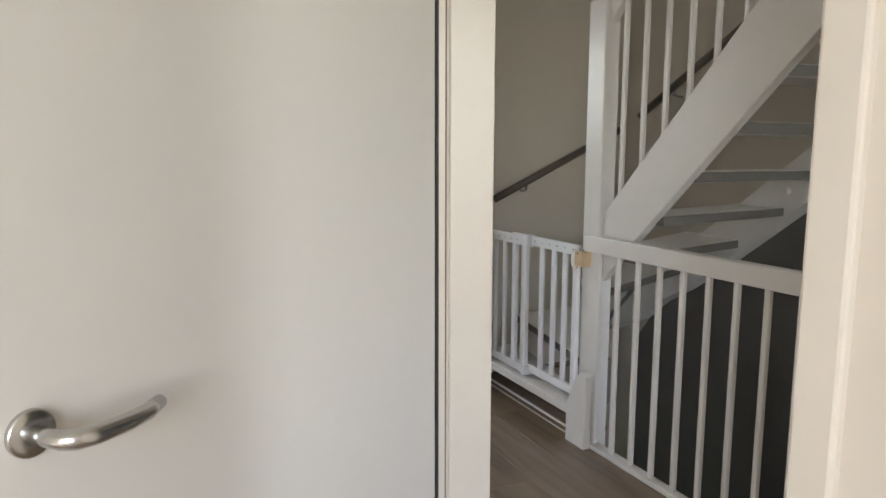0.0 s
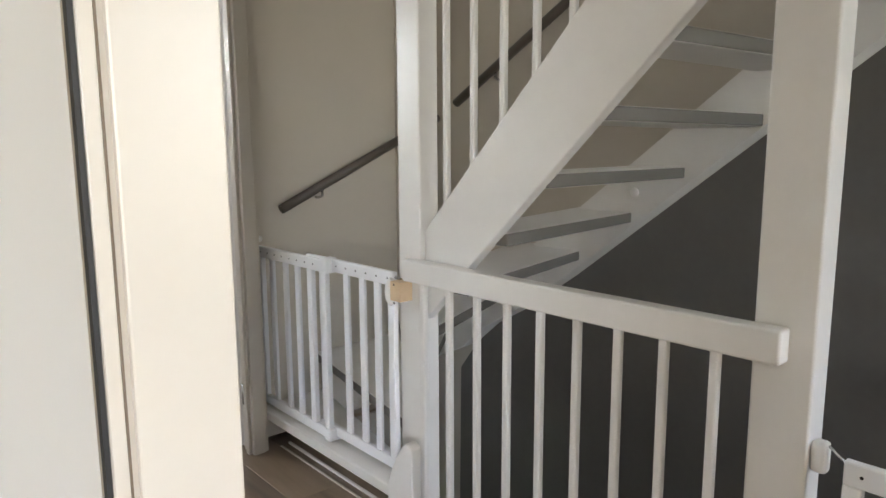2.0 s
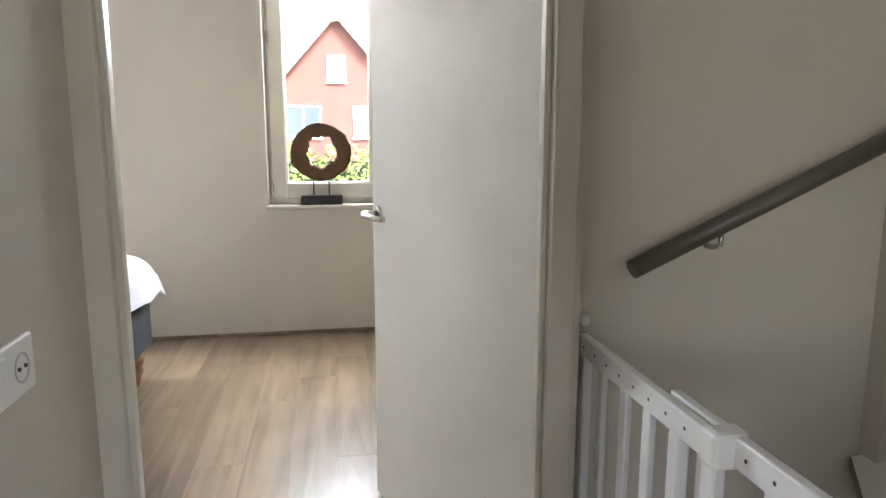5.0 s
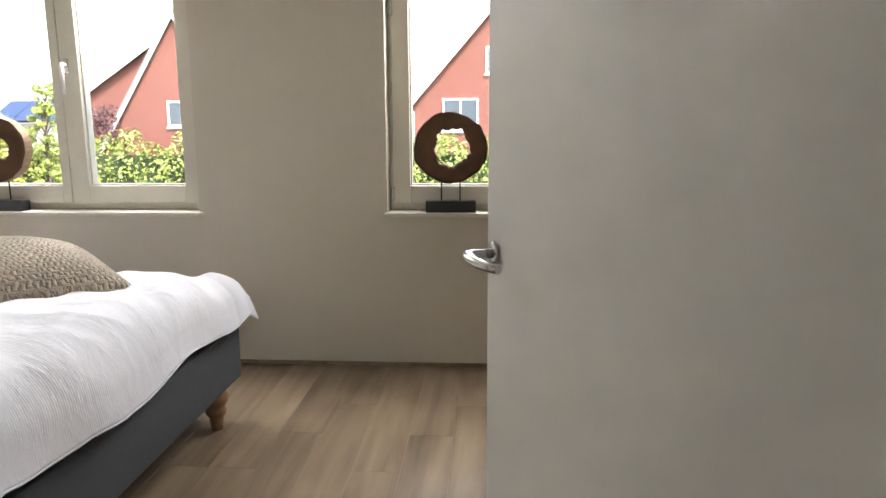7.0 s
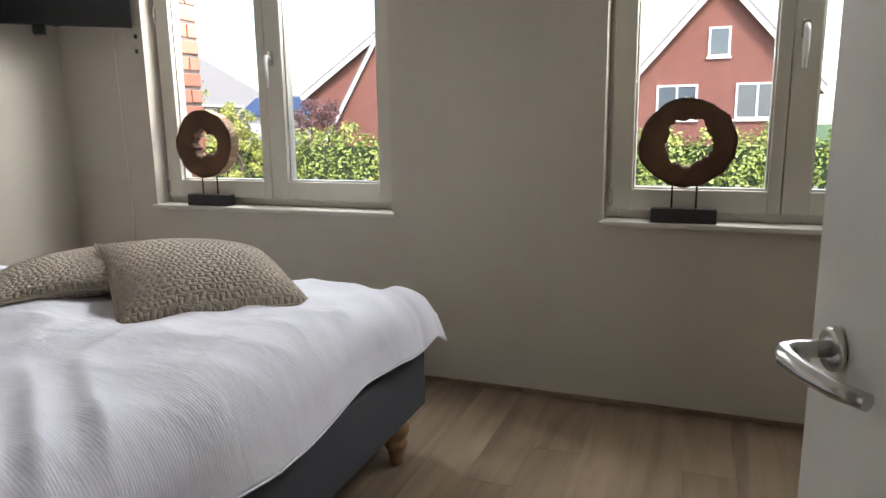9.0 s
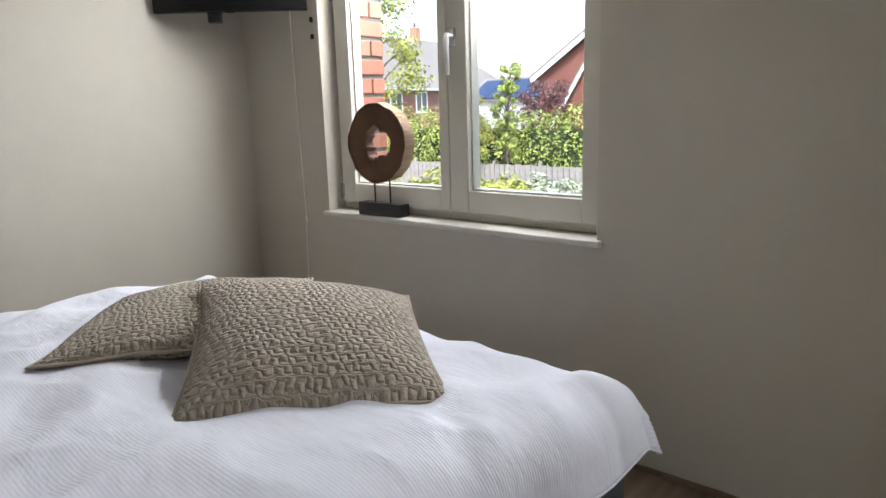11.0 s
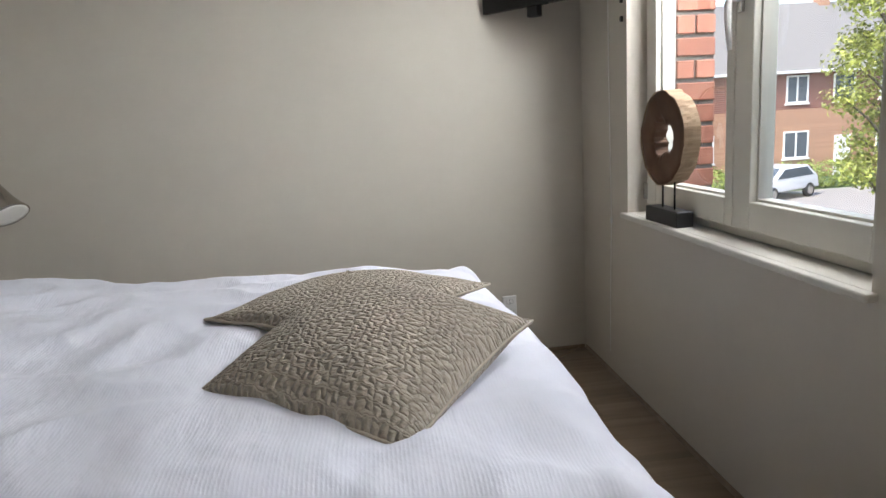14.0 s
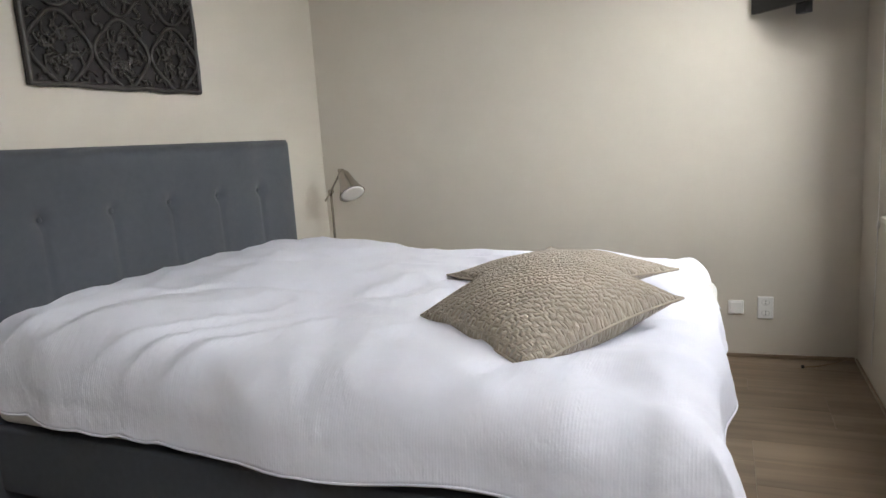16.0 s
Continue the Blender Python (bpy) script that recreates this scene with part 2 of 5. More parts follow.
BRICK = mat("red_brick", (0.29, 0.112, 0.072), 0.85, var=0.35, scale=18, bump=0.5, bscale=120, per_object=0.5)
MORTAR = mat("mortar", (0.42, 0.38, 0.33), 0.9, var=0.1, bump=0.4)
ROOF = mat("grey_roof_tile", (0.22, 0.205, 0.19), 0.85, var=0.15, scale=3, bump=0.3, bscale=8)
HWHITE = mat("white_house_trim", (0.8, 0.8, 0.78), 0.5, var=0.03)
HGLASS = mat("dark_house_glass", (0.1, 0.12, 0.14), 0.08, var=0.2)
GRASS = mat("grass", (0.07, 0.12, 0.035), 0.95, var=0.3, scale=3, bump=0.5)
ASPHALT = mat("asphalt", (0.06, 0.06, 0.06), 0.9, var=0.15, scale=2, bump=0.4)
LEAF = mat("hedge_leaf", (0.27, 0.33, 0.075), 0.55, var=0.45, scale=1.2)
LEAF_Y = mat("yellow_green_leaf", (0.32, 0.34, 0.07), 0.55, var=0.4, scale=1.2)
LEAF_R = mat("copper_leaf", (0.13, 0.06, 0.06), 0.55, var=0.4, scale=1.2)
LEAF_W = mat("pale_blossom_leaf", (0.38, 0.42, 0.3), 0.6, var=0.3, scale=2)
TRUNK = mat("tree_bark", (0.13, 0.1, 0.075), 0.9, var=0.3, scale=9, bump=0.6, bscale=40)
FENCE = mat("grey_fence_wood", (0.3, 0.28, 0.26), 0.85, var=0.25, scale=6, bump=0.3)
CARP = mat("car_paint", (0.35, 0.42, 0.5), 0.2, 0.4, var=0.02, coat=0.6)
PV = mat("solar_panel", (0.03, 0.05, 0.11), 0.15, var=0.1)
CORD = mat("white_cord", (0.75, 0.74, 0.72), 0.6)


# ---- mesh tools ----
def box(bm, x0, y0, z0, x1, y1, z1, bevel=0.0, seg=2, m=None):
    g = bmesh.ops.create_cube(bm, size=1.0)
    bmesh.ops.scale(bm, vec=(abs(x1 - x0), abs(y1 - y0), abs(z1 - z0)), verts=g["verts"])
    bmesh.ops.translate(bm, vec=((x0 + x1) / 2, (y0 + y1) / 2, (z0 + z1) / 2), verts=g["verts"])
    vs = g["verts"]
    if bevel:
        r = bmesh.ops.bevel(bm, geom=list({e for v in vs for e in v.link_edges}), offset=bevel, segments=seg, affect="EDGES", profile=0.5)
        vs = list({v for f in r["faces"] for v in f.verts} | {v for v in vs if v.is_valid})
    if m is not None:
        bmesh.ops.transform(bm, matrix=m, verts=vs)
    return bm


def tube(bm, points, radius, sides=12, cap=True):
    """A round bar along the points; radius may be a list."""
    pts = [Vector(p) for p in points]
    rad = radius if isinstance(radius, (list, tuple)) else [radius] * len(pts)
    rings, up = [], None
    for i, p in enumerate(pts):
        d = (pts[min(i + 1, len(pts) - 1)] - pts[max(i - 1, 0)]).normalized()
        if up is None:
            up = d.orthogonal().normalized()
        up = (up - d * up.dot(d)).normalized()
        side = d.cross(up)
        rings.append([bm.verts.new(p + rad[i] * (math.cos(a) * up + math.sin(a) * side)) for a in (2 * math.pi * k / sides for k in range(sides))])
    for a, b in zip(rings, rings[1:]):
        for k in range(sides):
            f = bm.faces.new((a[k], a[(k + 1) % sides], b[(k + 1) % sides], b[k]))
            f.smooth = True
    if cap:
        bm.faces.new(list(reversed(rings[0])))
        bm.faces.new(rings[-1])
    return bm


def lathe(bm, profile, sides=24, m=None):
    """A turned shape about z: profile of (radius, z)."""
    rings = []
    for r, z in profile:
        rings.append([bm.verts.new((r * math.cos(a), r * math.sin(a), z)) for a in (2 * math.pi * k / sides for k in range(sides))])
    for a, b in zip(rings, rings[1:]):
        for k in range(sides):
            f = bm.faces.new((a[k], a[(k + 1) % sides], b[(k + 1) % sides], b[k]))
            f.smooth = True
    bm.faces.new(list(reversed(rings[0])))
    bm.faces.new(rings[-1])
    if m is not None:
        bmesh.ops.transform(bm, matrix=m, verts=[v for ring in rings for v in ring])
    return bm


def prism(bm, outline, axis, lo, hi):
    """An outline of (a, b) pairs drawn out along an axis: x takes (y, z), y takes (x, z), z takes (x, y)."""
    def at(p, c):
        return {"x": (c, p[0], p[1]), "y": (p[0], c, p[1]), "z": (p[0], p[1], c)}[axis]
    a, b = [bm.verts.new(at(p, lo)) for p in outline], [bm.verts.new(at(p, hi)) for p in outline]
    n = len(outline)
    bm.faces.new(a)
    bm.faces.new(list(reversed(b)))
    for k in range(n):
        bm.faces.new((a[k], b[k], b[(k + 1) % n], a[(k + 1) % n]))
    bmesh.ops.recalc_face_normals(bm, faces=bm.faces)
    return bm


def soften(bm, offset, seg=2):
    es = [e for e in bm.edges if len(e.link_faces) == 2 and e.calc_face_angle(0) > 0.5]
    bmesh.ops.bevel(bm, geom=es, offset=offset, segments=seg, affect="EDGES", profile=0.5)
    return bm


def part(name, bm, material, parent=None, label="", smooth=False):
    me = bpy.data.meshes.new(name)
    bm.normal_update()
    bm.to_mesh(me)
    bm.free()
    me.materials.append(material)
    if smooth:
        for p in me.polygons:
            p.use_smooth = True
    ob = new(name, me)
    if parent is not None:
        ob.parent = parent
        ob.matrix_parent_inverse = (Matrix.Translation(parent.location)).inverted() if parent.parent is None else Matrix()
    if label:
        ob["label"] = label
    return ob


def thing(name, at, label, category, group="", kind=""):
    ob = new(name)
    ob.location = at
    ob.empty_display_size = 0.05
    return tagged(ob, label, category, group, kind)


def bx(*a, **k):
    return box(bmesh.new(), *a, **k)


def structure(name, bm, material, label="", category=""):
    return tagged(part(name, bm, material), label or name, category or name.split("_")[0], kind="structure")


# ---- plan ----
H = 2.6                       # ceiling height
NY, WX, EX = 6.60, -2.44, 2.45    # bedroom north wall, west wall at the north end, east wall
SY0, SY1 = 3.40, 3.47         # the wall between hall and bedroom
HX0, HX1 = 0.62, 0.72         # the wall between hall and the first room
WELL0, WELL1 = 1.745, 2.70    # the stairwell
GROUND = -2.85
WIN_L, WIN_R = (-1.80, -0.28), (0.762, 2.282)
WZ0, WZ1 = 0.868, 2.32
OUT = 6.98

# ---- structure ----
bm = bmesh.new()
for x0, x1, z0, z1 in ((-2.7, WIN_L[0], 0, H), (WIN_L[1], WIN_R[0], 0, H), (WIN_R[1], EX + 0.2, 0, H),
                       (WIN_L[0], WIN_L[1], 0, WZ0 - 0.025), (WIN_L[0], WIN_L[1], WZ1, H), (WIN_R[0], WIN_R[1], 0, WZ0 - 0.025), (WIN_R[0], WIN_R[1], WZ1, H)):
    box(bm, x0, NY, z0, x1, 6.80, z1)
structure("wall_north", bm, PAINT, "warm off-white plastered wall with two window openings", "wall")
bm = bmesh.new()
box(bm, -0.12, -2.05, 0, 0.0, 2.0, H)
w = structure("wall_west", bm, PAINT, "warm off-white plastered wall beside the bed", "wall")
w.matrix_world = pose(-2.345, 4.99, 0, 0, 0, 3.38)
structure("wall_east", bx(EX, SY1, 0, EX + 0.1, NY, H), PAINT, "warm off-white plastered wall", "wall")
bm = bmesh.new()
box(bm, -2.6, SY0, 0, 0.71, SY1, H)
box(bm, 0.71, SY0, 2.14, 1.62, SY1, H)
box(bm, 1.62, SY0, 0, 1.645, 3.60, H)
box(bm, 1.645, 3.525, GROUND, WELL1 + 0.1, 3.60, 5.2)
structure("wall_south", bm, PAINT, "warm off-white wall between bedroom and landing", "wall")
bm = bmesh.new()
box(bm, HX0, 2.55, 0, HX1, SY0, H)
box(bm, HX0, 1.60, 2.14, HX1, 2.55, H)
box(bm, 0.455, 0.545, 2.14, HX1, 1.60, H)
box(bm, 0.455, -1.6, 0, 0.56, 0.545, H)
structure("wall_hall", bm, PAINT, "warm off-white landing wall with a switch", "wall")
# Unseen back wall; its two openings were made for the added lamps.
bm = bmesh.new()
for x0, x1, z0, z1 in ((-2.6, -2.3, 0, 5.2), (-0.7, 1.8, 0, 5.2), (2.6, WELL1, 0, 5.2), (-2.3, -0.7, 0, 0.85), (-2.3, -0.7, 2.3, 5.2), (1.8, 2.6, 0, 0.9), (1.8, 2.6, 2.3, 5.2)):
    box(bm, x0, -1.7, z0, x1, -1.6, z1)
box(bm, -2.6, 2.4, 0, HX0, 2.5, H)
structure("wall_back", bm, PAINT, "plain off-white back wall", "wall")
bm = bmesh.new()
box(bm, -2.6, -1.6, 0, -2.5, 2.4, H)
structure("wall_room_west", bm, PAINT, "plain off-white side wall", "wall")


# The stairwell wall is dark below the run of the stair and cream above it.
def run_edge(y):
    """Height of the paint line along the stair on the far wall."""
    return 1.402 - (y - 1.73) * 0.768


curve = [(y, run_edge(y)) for y in (-1.6, 0.5, 1.2, 1.85, 2.3, 2.6)] + [(2.86, 0.55), (3.05, 0.44), (3.20, 0.31), (3.32, 0.15), (3.36, GROUND)]
bm = prism(bmesh.new(), curve + [(-1.6, GROUND)], "x", WELL1, WELL1 + 0.1)
structure("wall_stairwell", bm, DARK, "dark grey painted stairwell wall below the stair", "wall")
bm = prism(bmesh.new(), curve + [(3.525, GROUND), (3.525, 5.2), (-1.6, 5.2)], "x", WELL1 + 0.001, WELL1 + 0.101)
structure("wall_stair", bm, PAINT, "cream plastered wall above the stair run", "wall")
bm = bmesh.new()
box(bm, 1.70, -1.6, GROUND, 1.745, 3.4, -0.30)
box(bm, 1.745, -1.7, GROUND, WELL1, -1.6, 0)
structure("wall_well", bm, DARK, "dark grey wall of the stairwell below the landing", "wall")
# The unseen opening over the landing was made for the added fill.
bm = bmesh.new()
box(bm, -2.6, -1.7, H, 0.80, 3.42, H + 0.3)
box(bm, 0.80, -1.7, H, WELL0, 0.9, H + 0.3)
box(bm, WELL0 - 0.9, 3.53, H + 0.3, WELL0, 3.6, 5.2)
box(bm, -2.7, 3.42, H, EX + 0.2, 6.98, H + 0.3)
box(bm, WELL0, -1.7, 5.2, WELL1 + 0.1, 3.56, 5.3)
box(bm, WELL0 - 0.9, -1.7, 5.2, WELL0, 3.56, 5.3)
box(bm, WELL0 - 1.0, -1.7, H + 0.3, WELL0 - 0.9, 3.56, 5.3)
structure("ceiling", bm, CEIL, "plain white ceiling", "ceiling")
bm = bmesh.new()
box(bm, -2.7, -1.7, -0.3, WELL0 - 0.035, 3.46, -0.012)
box(bm, -2.7, 3.46, -0.3, EX + 0.2, 6.8, -0.012)
box(bm, WELL0 - 0.035, -1.7, -0.3, WELL1, -0.2, -0.012)
box(bm, WELL0 - 0.1, -1.7, GROUND - 0.1, WELL1, 3.5, GROUND)
box(bm, WELL0 - 0.035, 2.6, -0.3, 1.93, 3.52, -0.012)
floor = structure("floor", bm, MORTAR, "grey-brown oak laminate plank floor", "floor")

# skirting, thin and painted
bm = bmesh.new()
box(bm, WIN_L[0] - 0.62, NY - 0.012, 0, EX, NY - 0.001, 0.022, 0.003)
structure("baseboard", bm, OAK, "narrow oak skirting strip along the window wall", "baseboard")
bm = bmesh.new()
box(bm, 0.001, -1.5, 0, 0.012, 1.6, 0.022, 0.003)
w2 = structure("baseboard_west", bm, OAK, "narrow oak skirting strip along the wall", "baseboard")
w2.matrix_world = w.matrix_world.copy()


# ---- windows ----
def lever_window(parent, x, y, z):
    h = part("window_handle", box(bmesh.new(), x - 0.015, y - 0.012, z - 0.038, x + 0.015, y, z + 0.04, 0.005), STEEL, parent, "white metal window handle")
    b = bmesh.new()
    tube(b, [(x, y - 0.01, z + 0.005), (x, y - 0.045, z + 0.008), (x, y - 0.052, z - 0.01), (x, y - 0.05, z - 0.075), (x, y - 0.044, z - 0.155)], [0.009, 0.011, 0.013, 0.012, 0.008], 10)
    part("lever", b, PLASTIC, h)


def window(name, x0, x1, mid, handle_x):
    y0, y1 = 6.70, 6.77
    root = thing(name, ((x0 + x1) / 2, y0, WZ0), "cream painted two-part casement window with a pale sill", "window", kind="structure")
    b = bmesh.new()
    for a in ((x0, WZ0, x0 + 0.06, WZ1), (x1 - 0.06, WZ0, x1, WZ1), (x0 + 0.06, WZ0, x1 - 0.06, WZ0 + 0.06), (x0 + 0.06, WZ1 - 0.06, x1 - 0.06, WZ1)):
        box(b, a[0], y0 + 0.012, a[1], a[2], y1 + 0.03, a[3], 0.003)
    part("window_frame", b, FRAMEP, root)
    for c0, c1, sl, sr in ((x0 + 0.022, mid - 0.002, 0.096, 0.052), (mid + 0.002, x1 - 0.022, 0.103, 0.088)):
        b = bmesh.new()
        s, sb, zb, zt = 0.075, 0.098, WZ0 + 0.038, WZ1 - 0.048
        for a in ((c0, zb, c0 + sl, zt), (c1 - sr, zb, c1, zt), (c0 + sl, zb, c1 - sr, zb + sb), (c0 + sl, zt - s, c1 - sr, zt)):
            box(b, a[0], y0 - 0.018, a[1], a[2], y1, a[3], 0.004)
        for a in ((c0 + sl, zb + sb, c0 + sl + 0.009, zt - s), (c1 - sr - 0.009, zb + sb, c1 - sr, zt - s), (c0 + sl + 0.009, zb + sb, c1 - sr - 0.009, zb + sb + 0.009)):
            box(b, a[0], y0 + 0.008, a[1], a[2], y1 - 0.01, a[3], 0.002)
        cs = part("casement", b, FRAMEP, root)
        p = part("pane", bx(c0 + sl, y0 + 0.03, zb + sb - 0.01, c1 - sr, y0 + 0.034, zt - s), GLASS, cs)
        p.visible_shadow = False
    lever_window(root, handle_x, y0 - 0.018, 1.66)
    b = bx(x0 - 0.012, NY - 0.035, WZ0 - 0.024, x1 + 0.026, NY, WZ0, 0.006)
    box(b, x0 + 0.001, NY - 0.001, WZ0 - 0.024, x1 - 0.001, y0 + 0.01, WZ0 - 0.001)
    part("window_sill", b, SILL, root)
    for z in (WZ0 + 0.06, 1.9):
        b = bx(x0 + 0.019, y0 - 0.034, z, x0 + 0.033, y0 - 0.016, z + 0.075, 0.003)
        part("hinge", b, STEEL, root)
    return root


window("window_1", *WIN_L, -1.052, -1.012)
window("window_2", *WIN_R, 1.490, 1.53)


# ---- doors ----
def lever_handle(parent, m, flip=1):
    """Rosette and bowed lever; m puts it on a door face whose normal is -y, the lever runs towards +x times flip."""
    b = bmesh.new()
    lathe(b, [(0.024, 0), (0.026, 0.002), (0.026, 0.007), (0.024, 0.009), (0.011, 0.0095)], 28, m @ pose(0, 0, 0, 90, 0, 0))
    r = part("rosette", b, STEEL, parent, "round steel rosette")
    b = bmesh.new()
    pts = [(0, -0.005, 0), (0, -0.03, 0), (flip * 0.003, -0.05, 0), (flip * 0.012, -0.062, 0), (flip * 0.03, -0.066, -0.001), (flip * 0.07, -0.062, -0.003), (flip * 0.105, -0.052, -0.005), (flip * 0.135, -0.036, -0.006)]
    tube(b, [m @ Vector(p) for p in pts], [0.010, 0.010, 0.0105, 0.011, 0.011, 0.0105, 0.010, 0.009], 14)
    part("lever", b, STEEL, r, "bowed brushed steel lever")


def door(name, hinge, angle, width, label, grip=1.05, height=2.1):
    """A flush leaf that hangs at hinge and runs along the local +x; its room face is local -y."""
    root = thing(name, (hinge[0], hinge[1], 0), label, "door", kind="structure")
    m = Matrix.Translation((hinge[0], hinge[1], 0)) @ pose(0, 0, 0, 0, 0, angle)
    b = bx(0.003, -0.039, 0.012, width, 0, height, 0.002, 1, m)
    part("leaf", b, DOOR, root)
    lever_handle(root, m @ Matrix.Translation((width - 0.062, -0.040, grip)), -1)
    lever_handle(root, m @ Matrix.Translation((width - 0.062, 0.001, grip)) @ pose(0, 0, 0, 0, 0, 180), 1)
    for z in (0.25, 1.9):
        b = bmesh.new()
        tube(b, [m @ Vector((-0.003, 0.004, z - 0.045)), m @ Vector((-0.003, 0.004, z + 0.045))], 0.007, 10)
        part("hinge", b, STEEL, root)
    return root


# the landing side of the first room: a steel frame in the wall
b = bmesh.new()
box(b, 0.588, 1.60, 0, HX1 + 0.008, 1.64, 2.14, 0.004)
box(b, 0.445, 0.545, 0, 0.568, 0.585, 2.14, 0.004)
box(b, 0.445, 0.585, 2.10, HX1 + 0.008, 1.60, 2.14, 0.004)
box(b, 0.614, 1.590, 0, HX1 + 0.007, 1.601, 2.1, 0.003)
box(b, 0.48, 0.584, 0, 0.54, 0.598, 2.1, 0.003)
structure("door_frame_1", b, TRIM, "cream steel door frame of the first room", "door frame")
# Thin brown strip laid on the frame for the shade in its groove.
tagged(part("frame_groove_shade", bx(0.606, 1.598, 0.01, 0.6085, 1.602, 2.09), mat("groove_shadow_gap", (0.16, 0.125, 0.09), 0.8)), "thin brown strip standing for the shade in a frame groove", "seal", kind="structure")
dx, dy = -0.160 - 0.581, 1.005 - 1.597
# Black strip in place of the shade in the gap beside the leaf.
tagged(part("door_gap_shade", bx(0.583, 1.5975, 0.01, 0.5885, 1.61, 2.09), RUBBER_SHADE), "thin black strip standing for the shaded gap beside the door", "seal", kind="structure")
door("door_1", (0.581, 1.597), math.degrees(math.atan2(dy, dx)), 1.0, "cream flush door standing half open, with a steel lever", 0.975)

# a closed door in the landing wall
b = bmesh.new()
for y0, y1 in ((1.641, 1.672), (2.535, 2.575)):
    box(b, HX0, y0, 0, HX1 + 0.009, y1, 2.14, 0.004)
box(b, HX0, 1.672, 2.1, HX1 + 0.009, 2.535, 2.14, 0.004)
structure("door_frame_2", b, TRIM, "cream steel door frame in the landing wall", "door frame")
root = thing("door_2", (HX1, 2.07, 0), "closed cream flush door with a steel lever", "door", kind="structure")
part("leaf", bx(HX1 - 0.042, 1.674, 0.012, HX1 - 0.002, 2.532, 2.098, 0.002, 1), DOOR, root)
lever_handle(root, Matrix.Translation((HX1 - 0.001, 1.735, 1.01)) @ pose(0, 0, 0, 0, 0, 90), 1)

# the bedroom door
b = bmesh.new()
box(b, 0.71, SY0 - 0.012, 0, 0.765, SY1 + 0.012, 2.14, 0.004)
box(b, 1.575, SY0 - 0.012, 0, 1.63, SY1 + 0.012, 2.14, 0.004)
box(b, 0.765, SY0 - 0.012, 2.10, 1.575, SY1 + 0.012, 2.14, 0.004)
box(b, 0.764, SY0 + 0.01, 0, 0.778, SY1 - 0.03, 2.1, 0.003)
box(b, 1.562, SY0 + 0.01, 0, 1.576, SY1 - 0.03, 2.1, 0.003)
structure("door_frame_3", b, TRIM, "cream steel frame of the bedroom door", "door frame")
ang = math.degrees(math.atan2(4.45 - SY1, 1.295 - 1.58))
door("door_3", (1.580, SY1 + 0.004), ang, 1.01, "cream flush bedroom door standing open, with a steel lever")

# ---- stair ----
PIV = [(1.80, 2.59), (1.80, 2.57), (1.80, 2.54), (1.80, 2.50), (1.80, 2.33), (1.80, 2.17), (1.80, 2.02), (1.80, 1.87)]
FAR = [(1.99, 3.52), (2.45, 3.52), (2.66, 3.28), (2.66, 2.86), (2.66, 2.53), (2.66, 2.29), (2.66, 2.08), (2.66, 1.815)]
for k in range(8):
    PIV.append((1.80, 1.87 - 0.162 * (k + 1)))
    FAR.append((2.66, 1.815 - 0.2 * (k + 1)))
RISE = 0.172
stair = thing("staircase", (2.15, 2.4, 0), "white painted open winder staircase going up", "staircase")
for k in range(15):
    a, c = PIV[k], FAR[k]
    p0, f0 = ((1.662, 2.575), (1.662, 3.515)) if k == 0 else (PIV[k - 1], FAR[k - 1])
    nose = Vector((f0[0] - p0[0], f0[1] - p0[1])).orthogonal().normalized() * 0.035
    if nose.dot(Vector((p0[0] - a[0], p0[1] - a[1])) + Vector((f0[0] - c[0], f0[1] - c[1]))) < 0:
        nose = -nose
    if k == 0:
        nose *= 0
    out = [(p0[0] + nose[0], p0[1] + nose[1]), (f0[0] + nose[0], f0[1] + nose[1])]
    out = [(min(x, 2.698), min(y, 3.518)) for x, y in out]
    if k == 2:
        out.append((2.698, 3.518))
    out += [(min(c[0], 2.698), min(c[1], 3.518)), a]
    z = RISE * (k + 1) if k else 0.160
    bm = prism(bmesh.new(), out, "z", z - 0.04, z)
    soften(bm, 0.006)
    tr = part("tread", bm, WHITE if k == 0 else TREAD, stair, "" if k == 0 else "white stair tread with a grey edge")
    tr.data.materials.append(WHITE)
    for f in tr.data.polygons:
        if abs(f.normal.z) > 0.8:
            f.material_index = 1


def inner(y):
    return 1.030 + (2.479 - y) * 1.013


# inner stringer, cut square above the rail, and the wall stringer
bm = prism(bmesh.new(), [(2.494, 0.725), (2.494, 1.012), (2.479, 1.030), (-0.3, inner(-0.3)), (-0.3, 3.393), (2.285, 0.930)], "x", 1.765, 1.805)
soften(bm, 0.004)
part("inner_stringer", bm, WHITE, stair, "white stair string on the landing side")
up = [(y, z + 0.24) for y, z in curve[:-2]]
low = [(y, z) for y, z in curve[:-2]]
bm = prism(bmesh.new(), low + [(3.47, 0.18), (3.47, 0.48)] + list(reversed(up[:-1])), "x", 2.60, 2.698)
part("wall_stringer", bm, WHITE, stair, "white stair string along the wall")
for y, z in ((2.27, 1.107), (1.62, 1.63)):
    bm = bmesh.new()
    lathe(bm, [(0.017, 0), (0.017, 0.004), (0.012, 0.009), (0.004, 0.011)], 18, Matrix.Translation((2.60, y, z)) @ pose(0, 0, 0, 0, -90, 0))
    part("screw_cap", bm, PLASTIC, stair, "round white screw cap")
bm = prism(bmesh.new(), [(2.442, 0.0), (2.572, 0.0), (2.572, 0.165), (2.545, 0.235), (2.515, 0.292), (2.492, 0.326), (2.474, 0.341), (2.456, 0.341), (2.442, 0.328)], "x", 1.658, 1.698)
soften(bm, 0.005)
part("string_end", bm, WHITE, stair, "rounded white end piece of the stair string")


